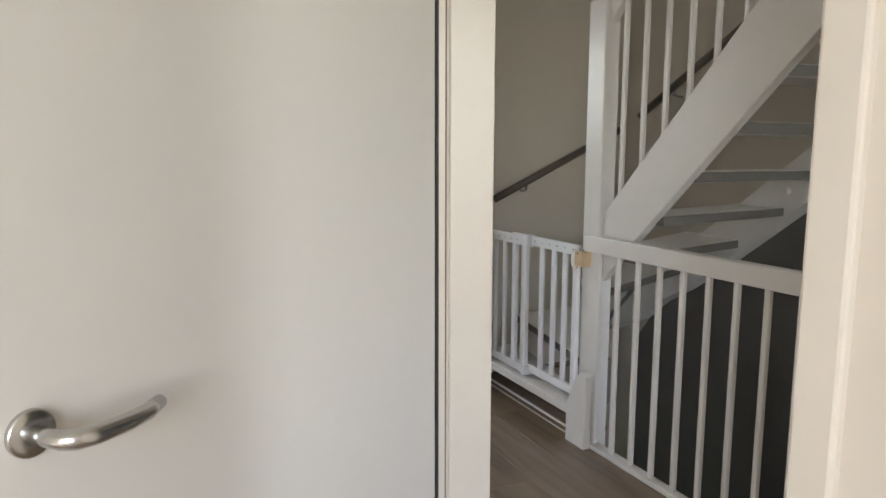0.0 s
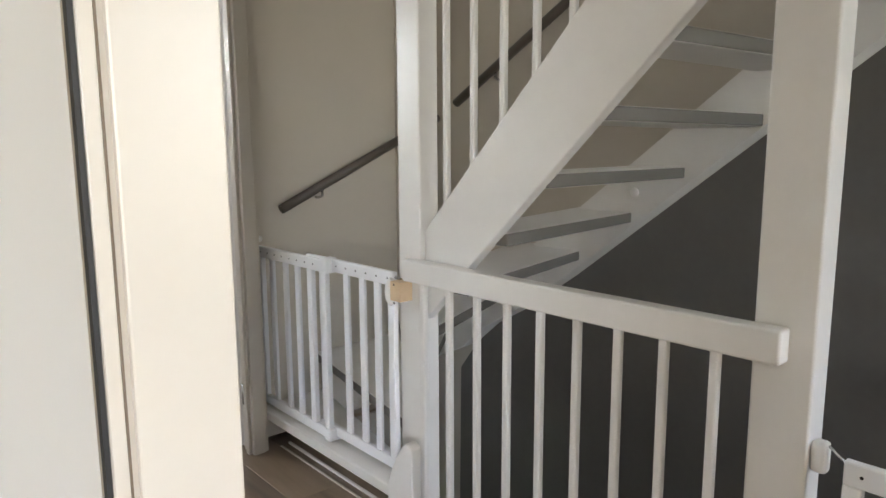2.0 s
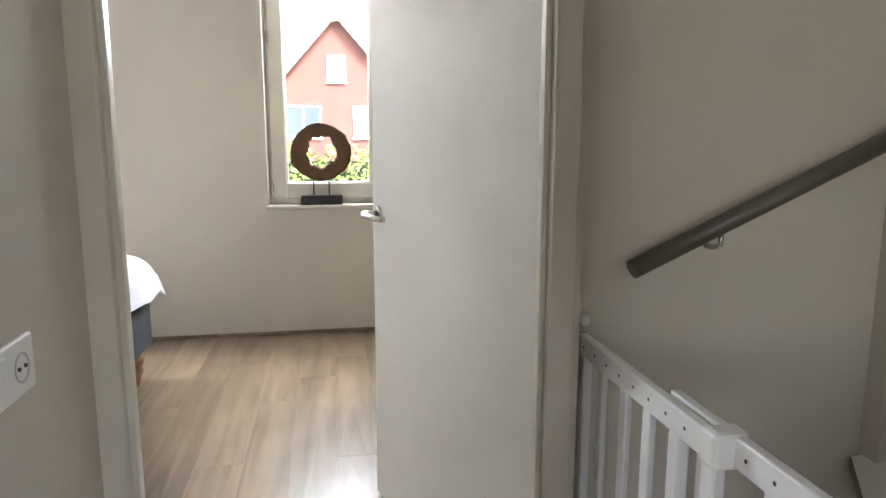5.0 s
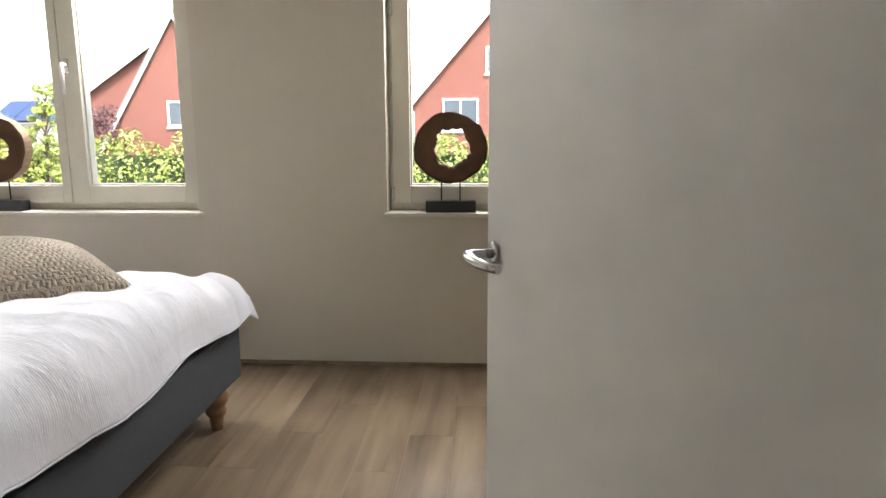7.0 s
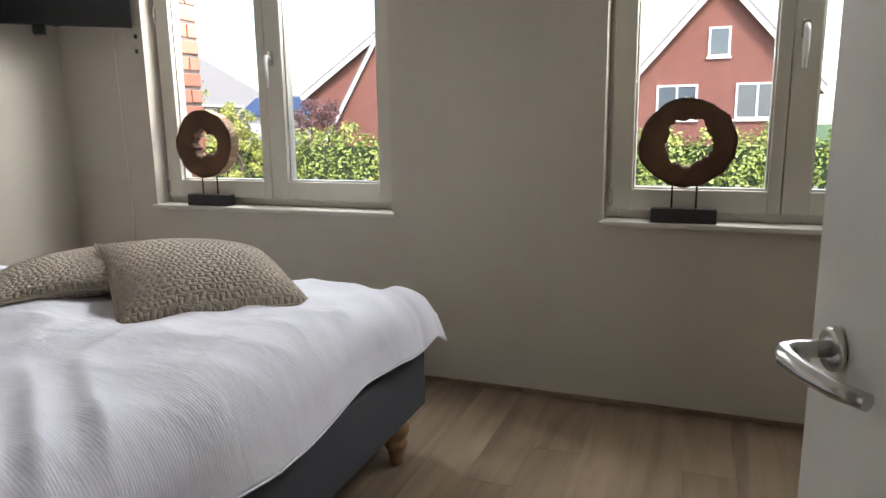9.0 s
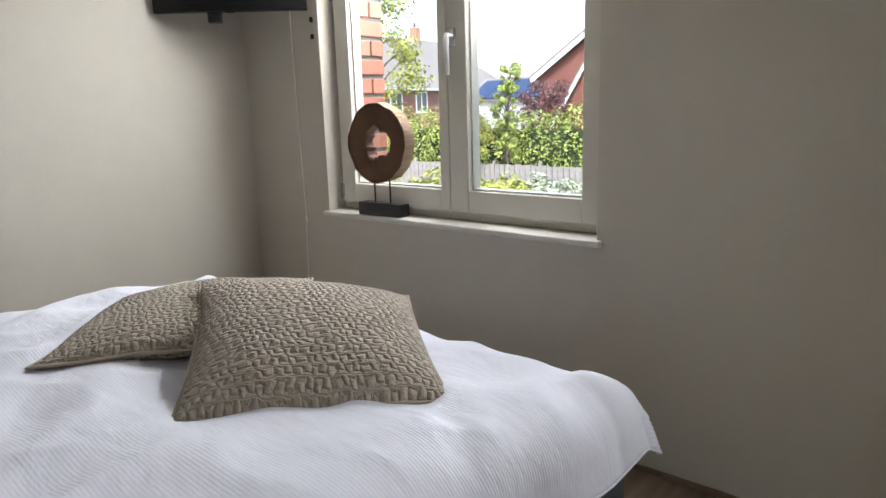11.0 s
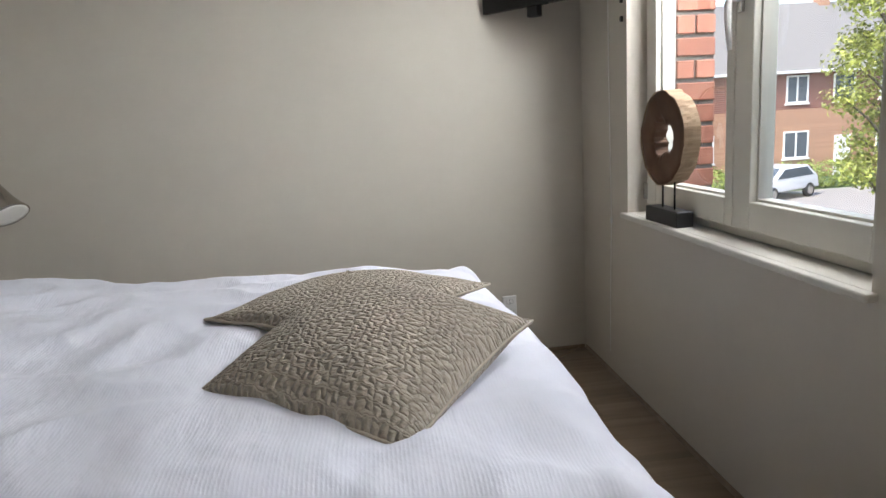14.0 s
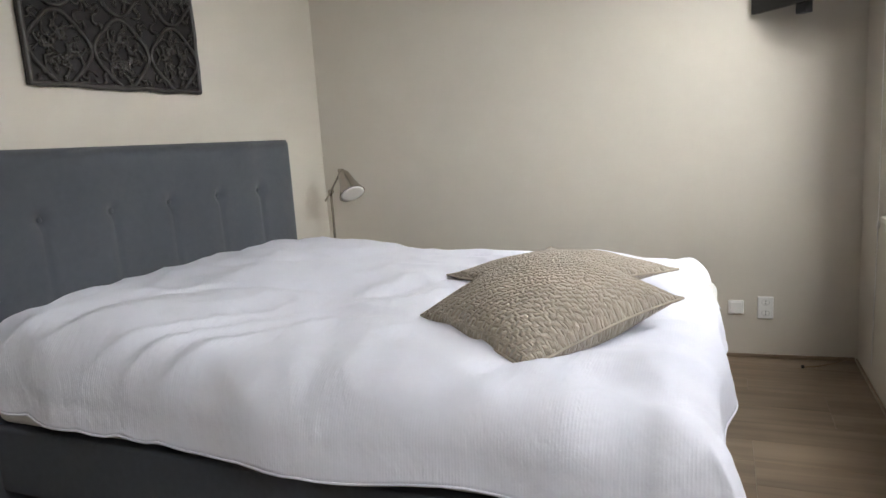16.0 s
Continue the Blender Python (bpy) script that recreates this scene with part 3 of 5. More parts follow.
def post(y0, y1, z1, z0=-0.3):
    return bx(1.747, y0, z0, 1.825, y1, z1, 0.006, 3)


part("newel_post", post(2.495, 2.605, 1.90), WHITE, stair, "square white newel post")
part("newel_post", post(1.332, 1.449, H), WHITE, stair, "tall square white post")
# the sloping rail above the string with its balusters
bm = prism(bmesh.new(), [(2.49, 1.80), (2.49, 1.88), (0.0, 4.36), (0.0, 4.28)], "x", 1.762, 1.808)
soften(bm, 0.008, 3)
part("sloping_rail", bm, WHITE, stair, "white sloping stair rail")
for k in range(1, 10):
    y = 2.526 - 0.1165 * k
    zt = 1.80 + (2.49 - y) * 0.996 + 0.02
    part("baluster", bx(1.775, y - 0.010, inner(y) - 0.02, 1.795, y + 0.010, zt, 0.006, 3), WHITE, stair)

balustrade = thing("balustrade", (1.72, 2.0, 0), "white painted landing balustrade with square balusters", "balustrade")
part("top_rail", bx(1.70, 1.378, 0.856, 1.7465, 2.532, 0.926, 0.006, 3), WHITE, balustrade)
part("bottom_rail", bx(1.70, 1.437, 0.0, 1.745, 2.53, 0.022, 0.004), WHITE, balustrade)
for k in range(9):
    y = 2.450 - 0.1173 * k
    part("baluster", bx(1.713, y - 0.0105, 0.02, 1.734, y + 0.0105, 0.858, 0.006, 3), WHITE, balustrade)


bm = bx(1.700, 2.625, 0.0, 1.709, 3.40, 0.005, 0.002)
structure("trim_strip", bm, TRIM, "thin pale floor strip before the stair", "trim")
bm = bx(1.738, 2.625, 0.0, 1.75, 3.40, 0.010, 0.003)
structure("trim_strip_2", bm, WHITE, "thin white floor strip before the stair", "trim")

# ---- safety gates ----
def gate_section(root, y0, y1, x, z0, z1, slats, stiles):
    t = 0.020
    for z, hh in ((z1 - 0.048, 0.048), (z0, 0.04)):
        part("rail", bx(x, y0, z, x + t, y1, z + hh, 0.004), GATE, root)
    for y in stiles:
        part("stile", bx(x - 0.001, y - 0.017, z0 + 0.039, x + t + 0.001, y + 0.017, z1 - 0.047, 0.004), GATE, root)
    for y in slats:
        part("slat", bx(x + 0.003, y - 0.016, z0 + 0.039, x + t - 0.003, y + 0.016, z1 - 0.047, 0.004), GATE, root)
    # Black discs stand for the shade inside the drilled holes.
    n = int((y1 - y0) / 0.06)
    for i in range(n):
        yy = y0 + (y1 - y0) * (i + 0.5) / n
        part("drill_hole", tube(bmesh.new(), [(x - 0.0005, yy, z1 - 0.024), (x + 0.001, yy, z1 - 0.024)], 0.0035, 8), RUBBER_SHADE, root)


gate = thing("safety_gate", (1.70, 3.06, 0.2), "white wooden sliding safety gate closing the stair", "gate", "safety gates")
gate_section(gate, 2.975, 3.522, 1.694, 0.172, 0.868, [3.408, 3.296, 3.200], [3.504, 3.098, 2.998])
gate_section(gate, 2.602, 3.16, 1.718, 0.182, 0.872, [2.890, 2.790, 2.702], [3.05, 2.616])
part("slide_collar", bx(1.686, 2.970, 0.818, 1.743, 3.012, 0.877, 0.008), GATE, gate)
part("slide_collar", bx(1.686, 2.970, 0.166, 1.743, 3.012, 0.216, 0.008), GATE, gate)
part("catch_pin", tube(bmesh.new(), [(1.73, 2.612, 0.855), (1.73, 2.575, 0.85)], 0.006, 8), STEEL, gate, "steel catch pin")
part("rating_label", bx(1.7185, 2.618, 0.75, 1.7195, 2.634, 0.80), mat("label_grey", (0.4, 0.4, 0.42), 0.5), gate, "small grey printed label")
blk = thing("gate_catch", (1.72, 2.58, 0.8), "pale pine block with a white latch on the post", "gate catch")
part("block", bx(1.694, 2.535, 0.785, 1.746, 2.588, 0.849, 0.003), PINE, blk)
part("latch", tube(bmesh.new(), [(1.705, 2.588, 0.77), (1.70, 2.600, 0.785), (1.698, 2.604, 0.81), (1.70, 2.600, 0.835), (1.705, 2.588, 0.852)], 0.011, 12), PLASTIC, blk, "rounded white plastic latch")
for z in (0.775, 0.835):
    part("screw", tube(bmesh.new(), [(1.689, 2.56, z + 0.006), (1.6885, 2.56, z + 0.006)], 0.004, 8), IRON, blk)
b = bmesh.new()
lathe(b, [(0.014, 0), (0.014, 0.006), (0.009, 0.011)], 18, Matrix.Translation((1.705, 3.524, 0.895)) @ pose(0, 0, 0, 90, 0, 0))
tagged(part("gate_bracket", b, PLASTIC), "round white wall bracket above the gate", "bracket")

gate2 = thing("safety_gate", (1.76, 0.85, 0), "white wooden safety gate closing the stair down", "gate", "safety gates")
gate_section(gate2, 0.45, 1.27, 1.750, 0.05, 0.692, [1.16, 1.06, 0.96, 0.86, 0.76, 0.66, 0.56], [1.253, 0.467])
b = bx(1.755, 1.30, 0.645, 1.785, 1.331, 0.71, 0.01, 3)
tagged(part("gate_hook", b, PLASTIC), "white plastic catch for the gate on the post", "gate catch")
part("wire", tube(bmesh.new(), [(1.765, 1.30, 0.705), (1.76, 1.268, 0.683)], 0.003, 8), STEEL, gate2)

# unseen steps down, given the dark wall colour for the shade below
down = thing("lower_stair", (2.15, 1.5, GROUND), "steps going down, coloured dark for the shade in the stairwell", "staircase")
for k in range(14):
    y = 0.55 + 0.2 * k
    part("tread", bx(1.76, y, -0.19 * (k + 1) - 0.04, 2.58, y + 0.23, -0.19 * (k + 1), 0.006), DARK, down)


# ---- handrails ----
def handrail(points, brackets, label):
    root = thing("handrail", points[0], label, "handrail", "stair handrails")
    part("rail", tube(bmesh.new(), points, 0.021, 16), RAILW, root)
    for p, wall in brackets:
        p, wall = Vector(p), Vector(wall)
        b = bmesh.new()
        tube(b, [p + Vector((0, 0, -0.015)), p + Vector((0, 0, -0.045)), (p + wall) / 2 + Vector((0, 0, -0.055)), wall + Vector((0, 0, -0.055))], 0.006, 8)
        part("bracket", b, STEEL, root, "small steel bracket")


handrail([(1.785, 3.465, 1.020), (2.672, 3.465, 1.428)], [((1.99, 3.465, 1.114), (1.99, 3.524, 1.114)), ((2.46, 3.465, 1.331), (2.46, 3.524, 1.331))], "dark brown round handrail on the stair wall")
handrail([(2.64, 3.29, 1.488), (2.64, 2.65, 1.842), (2.64, 2.25, 2.09), (2.64, 0.4, 3.5)], [((2.64, 3.03, 1.632), (2.7, 3.03, 1.632)), ((2.64, 1.85, 2.395), (2.7, 1.85, 2.395))], "dark brown round handrail above the stair run")


# ---- switch and sockets ----
def wall_plate(name, m, label, kinds):
    """A plate on a wall whose normal is local -y; kinds one above or beside another."""
    root = thing(name, m.translation, label, name.replace("_", " "))
    n = len(kinds)
    part("plate", bx(-0.04 * n, -0.010, -0.04, 0.04 * n, 0, 0.04, 0.005, 3, m), PLASTIC, root)
    for i, kind in enumerate(kinds):
        x = (i - (n - 1) / 2) * 0.078
        if kind == "rocker":
            part("rocker", bx(x - 0.03, -0.014, -0.031, x + 0.03, -0.009, 0.031, 0.003, 2, m), PLASTIC, root)
        elif kind == "socket":
            # The grey well and black pin holes carry the shade of the recesses.
            b = bmesh.new()
            lathe(b, [(0.021, 0), (0.0215, 0.002), (0.019, 0.002), (0.018, -0.0005)], 26, m @ Matrix.Translation((x, -0.0095, 0)) @ pose(0, 0, 0, 90, 0, 0))
            s = part("socket_well", b, mat("socket_shade", (0.5, 0.49, 0.47), 0.5), root)
            for dx in (-0.0095, 0.0095):
                b = bmesh.new()
                tube(b, [m @ Vector((x + dx, -0.0093, 0)), m @ Vector((x + dx, -0.0125, 0))], 0.003, 8)
                part("pin_hole", b, RUBBER_SHADE, s)
    return root


wall_plate("light_switch", Matrix.Translation((HX1, 3.022, 0.99)) @ pose(0, 0, 0, 0, 0, 90), "white plastic switch and socket plate on the landing wall", ["rocker", "rocker", "socket"])
west = w.matrix_world
wp = lambda y, z: pose(-2.44 + (6.6 - y) * 0.0591 + 0.0005, y, z, 0, 0, 90 + 3.38)
wall_plate("blank_plate", wp(6.0, 0.29), "square white blank wall plate", ["rocker"])
b = wall_plate("wall_socket", wp(6.15, 0.29) @ pose(0, 0, 0, 0, 90, 0) @ Matrix.Diagonal((0.78, 1, 1, 1)), "white double wall socket", ["socket", "socket"])

# ---- bed ----
BX0, BX1, BY0, BY1 = -1.72, 0.17, 3.58, 5.92
bed = thing("bed", (-0.77, 4.8, 0), "slate fabric box bed on turned wooden feet", "bed")
part("base", bx(BX0, BY0, 0.185, BX1, BY1, 0.43, 0.012, 3), FABRIC_D, bed)
part("mattress", bx(BX0 + 0.01, BY0, 0.431, BX1 - 0.01, BY1 - 0.01, 0.60, 0.05, 4), mat("mattress_ticking", (0.7, 0.69, 0.67), 0.9), bed)
prof = [(0.022, 0), (0.026, 0.004), (0.029, 0.03), (0.034, 0.05), (0.031, 0.056), (0.040, 0.066), (0.047, 0.08), (0.047, 0.092), (0.038, 0.104), (0.040, 0.11), (0.052, 0.128), (0.056, 0.145), (0.054, 0.16), (0.044, 0.17), (0.044, 0.186)]
for x in (BX0 + 0.09, BX1 - 0.06):
    for y in (BY0 + 0.2, BY1 - 0.17):
        part("foot", lathe(bmesh.new(), prof, 24, Matrix.Translation((x, y, 0))), LEGW, bed, "turned brown wooden foot")


def headboard(bm):
    """An upholstered board with a row of buttons that pull folds into it."""
    x0, x1, z0, z1, nx, nz = -1.75, 0.20, 0.0, 1.385, 150, 80
    buttons = [(-1.43 + 0.3235 * i, 1.118) for i in range(5)]
    grid = []
    for j in range(nz + 1):
        row = []
        for i in range(nx + 1):
            x, z = x0 + (x1 - x0) * i / nx, z0 + (z1 - z0) * j / nz
            e = min(x - x0, x1 - x, z1 - z)
            y = 3.585 - 0.03 * max(0.0, 1 - e / 0.04) ** 2
            for bxx, bzz in buttons:
                d = math.hypot(x - bxx, (z - bzz) * 1.2)
                y -= 0.026 * math.exp(-(d / 0.034) ** 2)
                if z < bzz:
                    y -= 0.010 * math.exp(-((x - bxx) / 0.014) ** 2) * max(0, 1 - (bzz - z) / 0.5)
            y += 0.003 * math.sin((x - x0) / 0.3235 * 2 * math.pi)
            row.append(bm.verts.new((x, y, z)))
        grid.append(row)
    for j in range(nz):
        for i in range(nx):
            bm.faces.new((grid[j][i], grid[j][i + 1], grid[j + 1][i + 1], grid[j + 1][i])).smooth = True
    back = [bm.verts.new((v.co.x, 3.475, v.co.z)) for v in (grid[0][0], grid[0][nx], grid[nz][nx], grid[nz][0])]
    bm.faces.new(back)
    rim = [grid[0], [r[nx] for r in grid], list(reversed(grid[nz])), [r[0] for r in reversed(grid)]]
    for side, (p, q) in zip(rim, ((0, 1), (1, 2), (2, 3), (3, 0))):
        bm.faces.new(side + [back[q], back[p]])
    bmesh.ops.recalc_face_normals(bm, faces=bm.faces)
    return bm


part("headboard", headboard(bmesh.new()), FABRIC, bed, "slate grey upholstered headboard with a row of buttons")
for i in range(5):
    b = bmesh.new()
    lathe(b, [(0.011, 0), (0.011, 0.003), (0.006, 0.007)], 14, Matrix.Translation((-1.43 + 0.3235 * i, 3.562, 1.118)) @ pose(0, 0, 0, -90, 0, 0))
    part("button", b, FABRIC, bed)


HEM = []


def duvet(bm):
    """A soft cover over the mattress: it bulges on top, rounds over the edges and hangs down at three sides."""
    nx, ny = 190, 200
    half, cx = (BX1 - BX0) / 2, (BX0 + BX1) / 2
    hang, rnd = 0.198, 0.13
    grid = []
    for j in range(ny + 1):
        row = []
        b = -0.02 + (BY1 - BY0 + 0.04 + hang) * j / ny
        for i in range(nx + 1):
            a = -(half + hang) + 2 * (half + hang) * i / nx
            sa = 1 if a > 0 else -1
            oa, ob = max(0.0, abs(a) - half + rnd), max(0.0, b - (BY1 - BY0) + rnd)
            o = math.hypot(oa, ob)
            ang = min(o / (rnd * 1.2), math.pi / 2)
            hor = rnd * 1.2 * math.sin(ang)
            down = rnd * 1.2 * (1 - math.cos(ang)) + max(0.0, o - rnd * 1.2 * math.pi / 2)
            hor += 0.14 * max(0.0, o - rnd * 1.2 * math.pi / 2) + 0.24 * min(oa, ob)
            down -= 0.35 * min(oa, ob)
            ux, uy = (oa / o, ob / o) if o > 1e-6 else (0, 0)
            x = cx + sa * (min(abs(a), half - rnd) + hor * ux)
            y = BY0 + min(b, BY1 - BY0 - rnd) + hor * uy
            y -= 0.065 * min(1.0, max(0.0, (cx - x) / half)) * max(0.0, min(1.0, (y - 5.2) / 0.6))
            u, v = (x - BX0) / (BX1 - BX0), (y - BY0) / (BY1 - BY0)
            z = 0.71 - down
            swell = 0.035 * math.sin(math.pi * min(max(u, 0), 1)) ** 0.6 * (0.4 + 0.6 * min(1, max(0, 1 - v) * 3 + 0.2))
            swell -= 0.05 * max(0.0, (v - 0.76) / 0.24) ** 1.5 if v < 1 else 0.05
            swell += 0.08 * math.exp(-((v - 0.1) / 0.22) ** 2) + 0.024 * (1 - min(max(u, 0), 1))
            z += swell * max(0.0, 1 - down / 0.16)
            z -= 0.032 * math.exp(-(((x + 0.42) / 0.36) ** 2 + ((y - 5.32) / 0.42) ** 2) ** 2)
            n = noise.noise(Vector((x * 2.3, y * 2.6, 1.3))) * 0.014 + noise.noise(Vector((x * 6 + y * 3, y * 5, 4.0))) * 0.012
            n += 0.013 * (1 - abs(noise.noise(Vector((x * 4.5 - y * 2.5, y * 3.5 + x * 2, 9.0)))) * 2)
            n -= 0.014 * max(0.0, 1 - 6 * abs(noise.noise(Vector((x * 1.6 + y * 1.3, y * 1.2 - x * 0.5, 6.6))))) * max(0.0, 1 - down / 0.12)
            tuck = max(0.0, min(1.0, (u - 0.55) / 0.4)) * max(0.0, min(1.0, (4.95 - y) / 0.5))
            n += 0.024 * tuck * (0.5 - abs(math.sin(15 * (y + 0.8 * x) + 3.0 * noise.noise(Vector((x * 2.5, y * 2.5, 2.2))))))
            fold = 0.018 * math.sin((x * 9 if ob > oa else y * 8) + 2.2 * noise.noise(Vector((x * 2, y * 2, 7)))) * min(1, down / 0.2)
            hem = 0.03 * noise.noise(Vector((x * 2.1, y * 2.1, 5.5))) * min(1, down / 0.25) + 0.035 * max(0.0, 1 - 1.8 * v) * min(1, down / 0.2)
            row.append(bm.verts.new((x + ux * sa * fold, y + uy * fold, z + n * (1 - 0.5 * min(1, down / 0.2)) + hem)))
        grid.append(row)
    for j in range(ny):
        for i in range(nx):
            bm.faces.new((grid[j][i], grid[j][i + 1], grid[j + 1][i + 1], grid[j + 1][i])).smooth = True
    edge = [grid[j][0] for j in range(0, ny, 4)] + [grid[ny][i] for i in range(0, nx, 4)] + [grid[j][nx] for j in range(ny, -1, -4)]
    HEM.extend(tuple(v.co) for v in edge)
    return bm


bedding = thing("duvet", (-0.77, 4.8, 0.6), "white cotton duvet spread over the bed, slightly creased", "duvet")
cover = part("cover", duvet(bmesh.new()), DUVET, bedding)
part("hem", tube(bmesh.new(), HEM, 0.0035, 6), DUVET, bedding, "stitched white hem")
sol = cover.modifiers.new("thickness", "SOLIDIFY")
sol.thickness, sol.offset = 0.012, -1


def pillow(name, centre, angle, size, thick, tilt, label, lift=0.0):
    """A square quilted cushion with drawn-out corners and a piped seam."""
    n = 44
    me_b = bmesh.new()
    uvl = me_b.loops.layers.uv.new("uv")
    sheets = []
    for side in (1, -1):
        grid = []
        for j in range(n + 1):
            row = []
            for i in range(n + 1):
                u, v = 2 * i / n - 1, 2 * j / n - 1
                puff = ((1 - u * u) * (1 - v * v)) ** 0.55
                pinch = 1 - 0.055 * (1 - v * v) * abs(u) ** 3, 1 - 0.055 * (1 - u * u) * abs(v) ** 3
                x, y = u * size / 2 * pinch[0], v * size / 2 * pinch[1]
                z = side * thick / 2 * puff * (1 if side > 0 else 0.85)
                z += 0.006 * noise.noise(Vector((x * 7, y * 7, side + centre[0])))
                z += lift * max(0.0, (v - u) / 2) ** 2
                row.append(me_b.verts.new((x, y, z)))
            grid.append(row)
        for j in range(n):
            for i in range(n):
                q = (grid[j][i], grid[j][i + 1], grid[j + 1][i + 1], grid[j + 1][i])
                f = me_b.faces.new(q if side > 0 else tuple(reversed(q)))
                f.smooth = True
                for lp in f.loops:
                    lp[uvl].uv = (lp.vert.co.x / 0.62 + 0.5, lp.vert.co.y / 0.62 + 0.5)
        sheets.append(grid)
    rim = []
    for k in range(n):
        rim.append((0, k))
    for k in range(n):
        rim.append((k, n))
    for k in range(n):
        rim.append((n, n - k))
    for k in range(n):
        rim.append((n - k, 0))
    seam = [tuple(sheets[0][j][i].co) for j, i in rim[::2]]
    bmesh.ops.remove_doubles(me_b, verts=me_b.verts, dist=0.004)
    root = thing(name, centre, label, "pillow", "quilted pillows")
    m = Matrix.Translation(centre) @ pose(0, 0, 0, 0, 0, angle) @ pose(0, 0, 0, *tilt)
    bmesh.ops.transform(me_b, matrix=m, verts=me_b.verts)
    part("cushion", me_b, QUILT, root)
    pb = tube(bmesh.new(), [m @ Vector(p) for p in seam + seam[:2]], 0.0045, 6, False)
    part("piping", pb, QUILT, root)


pillow("pillow", (-0.465, 5.40, 0.762), 53, 0.61, 0.27, (8.0, 2.0, 0), "taupe quilted linen pillow lying on the duvet", 0.08)
pillow("pillow", (-0.93, 5.335, 0.782), 46, 0.64, 0.16, (0, -3, 0), "taupe quilted linen pillow half under another pillow")


# ---- window sill rings ----
def ring_ornament(cx, turn, label, hole_seed, wide, bore):
    root = thing("ring_ornament", (cx, 6.60, WZ0), label, "ornament", "wooden rings")
    m = Matrix.Translation((cx, 6.625, WZ0)) @ pose(0, 0, 0, 0, 0, turn)
    part("base", bx(-0.135, -0.036, 0, 0.135, 0.036, 0.062, 0.003, 1, m), BLACKW, root, "black wooden plinth")
    for x in (-0.05, 0.05):
        b = bmesh.new()
        tube(b, [m @ Vector((x, 0, 0.06)), m @ Vector((x, 0, 0.18))], 0.0042, 8)
        part("rod", b, IRON, root, "thin iron rod")
    n, t, cz = 96, 0.034, 0.165 + 0.178
    def outer(a):
        return 0.183 + 0.010 * noise.noise(Vector((math.cos(a) * 1.2, math.sin(a) * 1.2, hole_seed))) + 0.006 * noise.noise(Vector((math.cos(a) * 4, math.sin(a) * 4, hole_seed + 3)))
    def hole(a):
        return bore + 0.024 * noise.noise(Vector((math.cos(a) * 1.6, math.sin(a) * 1.6, hole_seed + 7))) + 0.013 * noise.noise(Vector((math.cos(a) * 5, math.sin(a) * 5, hole_seed + 9)))
    face, rim = bmesh.new(), bmesh.new()
    rows_f, rows_r = [], []
    for k in range(n):
        a = 2 * math.pi * k / n
        ro, ri, c, s = outer(a), hole(a), math.cos(a), math.sin(a)
        f = []
        for y in (-t, t):
            ps = []
            for i in range(7):
                r = ri + (ro - ri) * i / 6
                bulge = 0.006 * noise.noise(Vector((r * c * 14, r * s * 14, y * 30 + hole_seed))) - (0.006 if i in (0, 6) else 0)
                ps.append((wide * r * c, y + bulge * (1 if y > 0 else -1), cz + r * s))
            f.append(ps)
        rows_f.append(([face.verts.new(m @ Vector(p)) for p in f[0]], [face.verts.new(m @ Vector(p)) for p in f[1]]))
        ro2 = [(ro + 0.004 * noise.noise(Vector((a * 9, q, hole_seed))) + 0.003) for q in range(5)]
        rows_r.append([rim.verts.new(m @ Vector((wide * ro2[q] * c, -t + 2 * t * q / 4, cz + ro2[q] * s))) for q in range(5)])
    for k in range(n):
        (a0, b0), (a1, b1) = rows_f[k], rows_f[(k + 1) % n]
        for i in range(6):
            face.faces.new((a0[i], a0[i + 1], a1[i + 1], a1[i])).smooth = True
            face.faces.new((b0[i], b1[i], b1[i + 1], b0[i + 1])).smooth = True
        face.faces.new((a0[0], a1[0], b1[0], b0[0]))
        face.faces.new((a0[6], b0[6], b1[6], a1[6]))
        for q in range(4):
            rim.faces.new((rows_r[k][q], rows_r[(k + 1) % n][q], rows_r[(k + 1) % n][q + 1], rows_r[k][q + 1]))
    bmesh.ops.recalc_face_normals(face, faces=face.faces)
    bmesh.ops.recalc_face_normals(rim, faces=rim.faces)
    part("ring", face, RING, root, "rough-cut brown wooden ring")
    part("rim", rim, BARK, root, "pale weathered outer rim")


ring_ornament(-1.43, 2, "brown teak ring on a black plinth standing on the sill", 2.0, 1.0, 0.074)
ring_ornament(1.105, 2, "brown teak ring on a black plinth standing on the sill", 15.0, 1.06, 0.092)

# ---- television ----
tv = thing("television", (-2.25, 6.38, 2.1), "black flat television turned out from the corner on a bracket", "television")
p0, p1 = Vector((-2.38, 6.065, 0)), Vector((-1.83, 6.56, 0))
d = (p1 - p0).normalized()
m = Matrix.Translation((p0 + p1) / 2 + Vector((0, 0, 1.855))) @ pose(0, 0, 0, 0, 0, math.degrees(math.atan2(d.y, d.x)))
L = (p1 - p0).length
part("screen", bx(-L / 2, 0, 0, L / 2, 0.035, 0.44, 0.005, 2, m), SCREEN, tv)
part("sensor", bx(-0.02, -0.002, -0.006, 0.02, 0.01, 0.002, 0.002, 1, m), SCREEN, tv)
part("bracket", bx(-0.12, 0.03, -0.045, -0.06, 0.08, 0.1, 0.004, 1, m), BLACKW, tv, "black wall bracket")
b = bmesh.new()
tube(b, [m @ Vector((0, 0.05, 0.2)), m @ Vector((0, 0.2, 0.2))], 0.02, 8)
part("arm", b, BLACKW, tv)

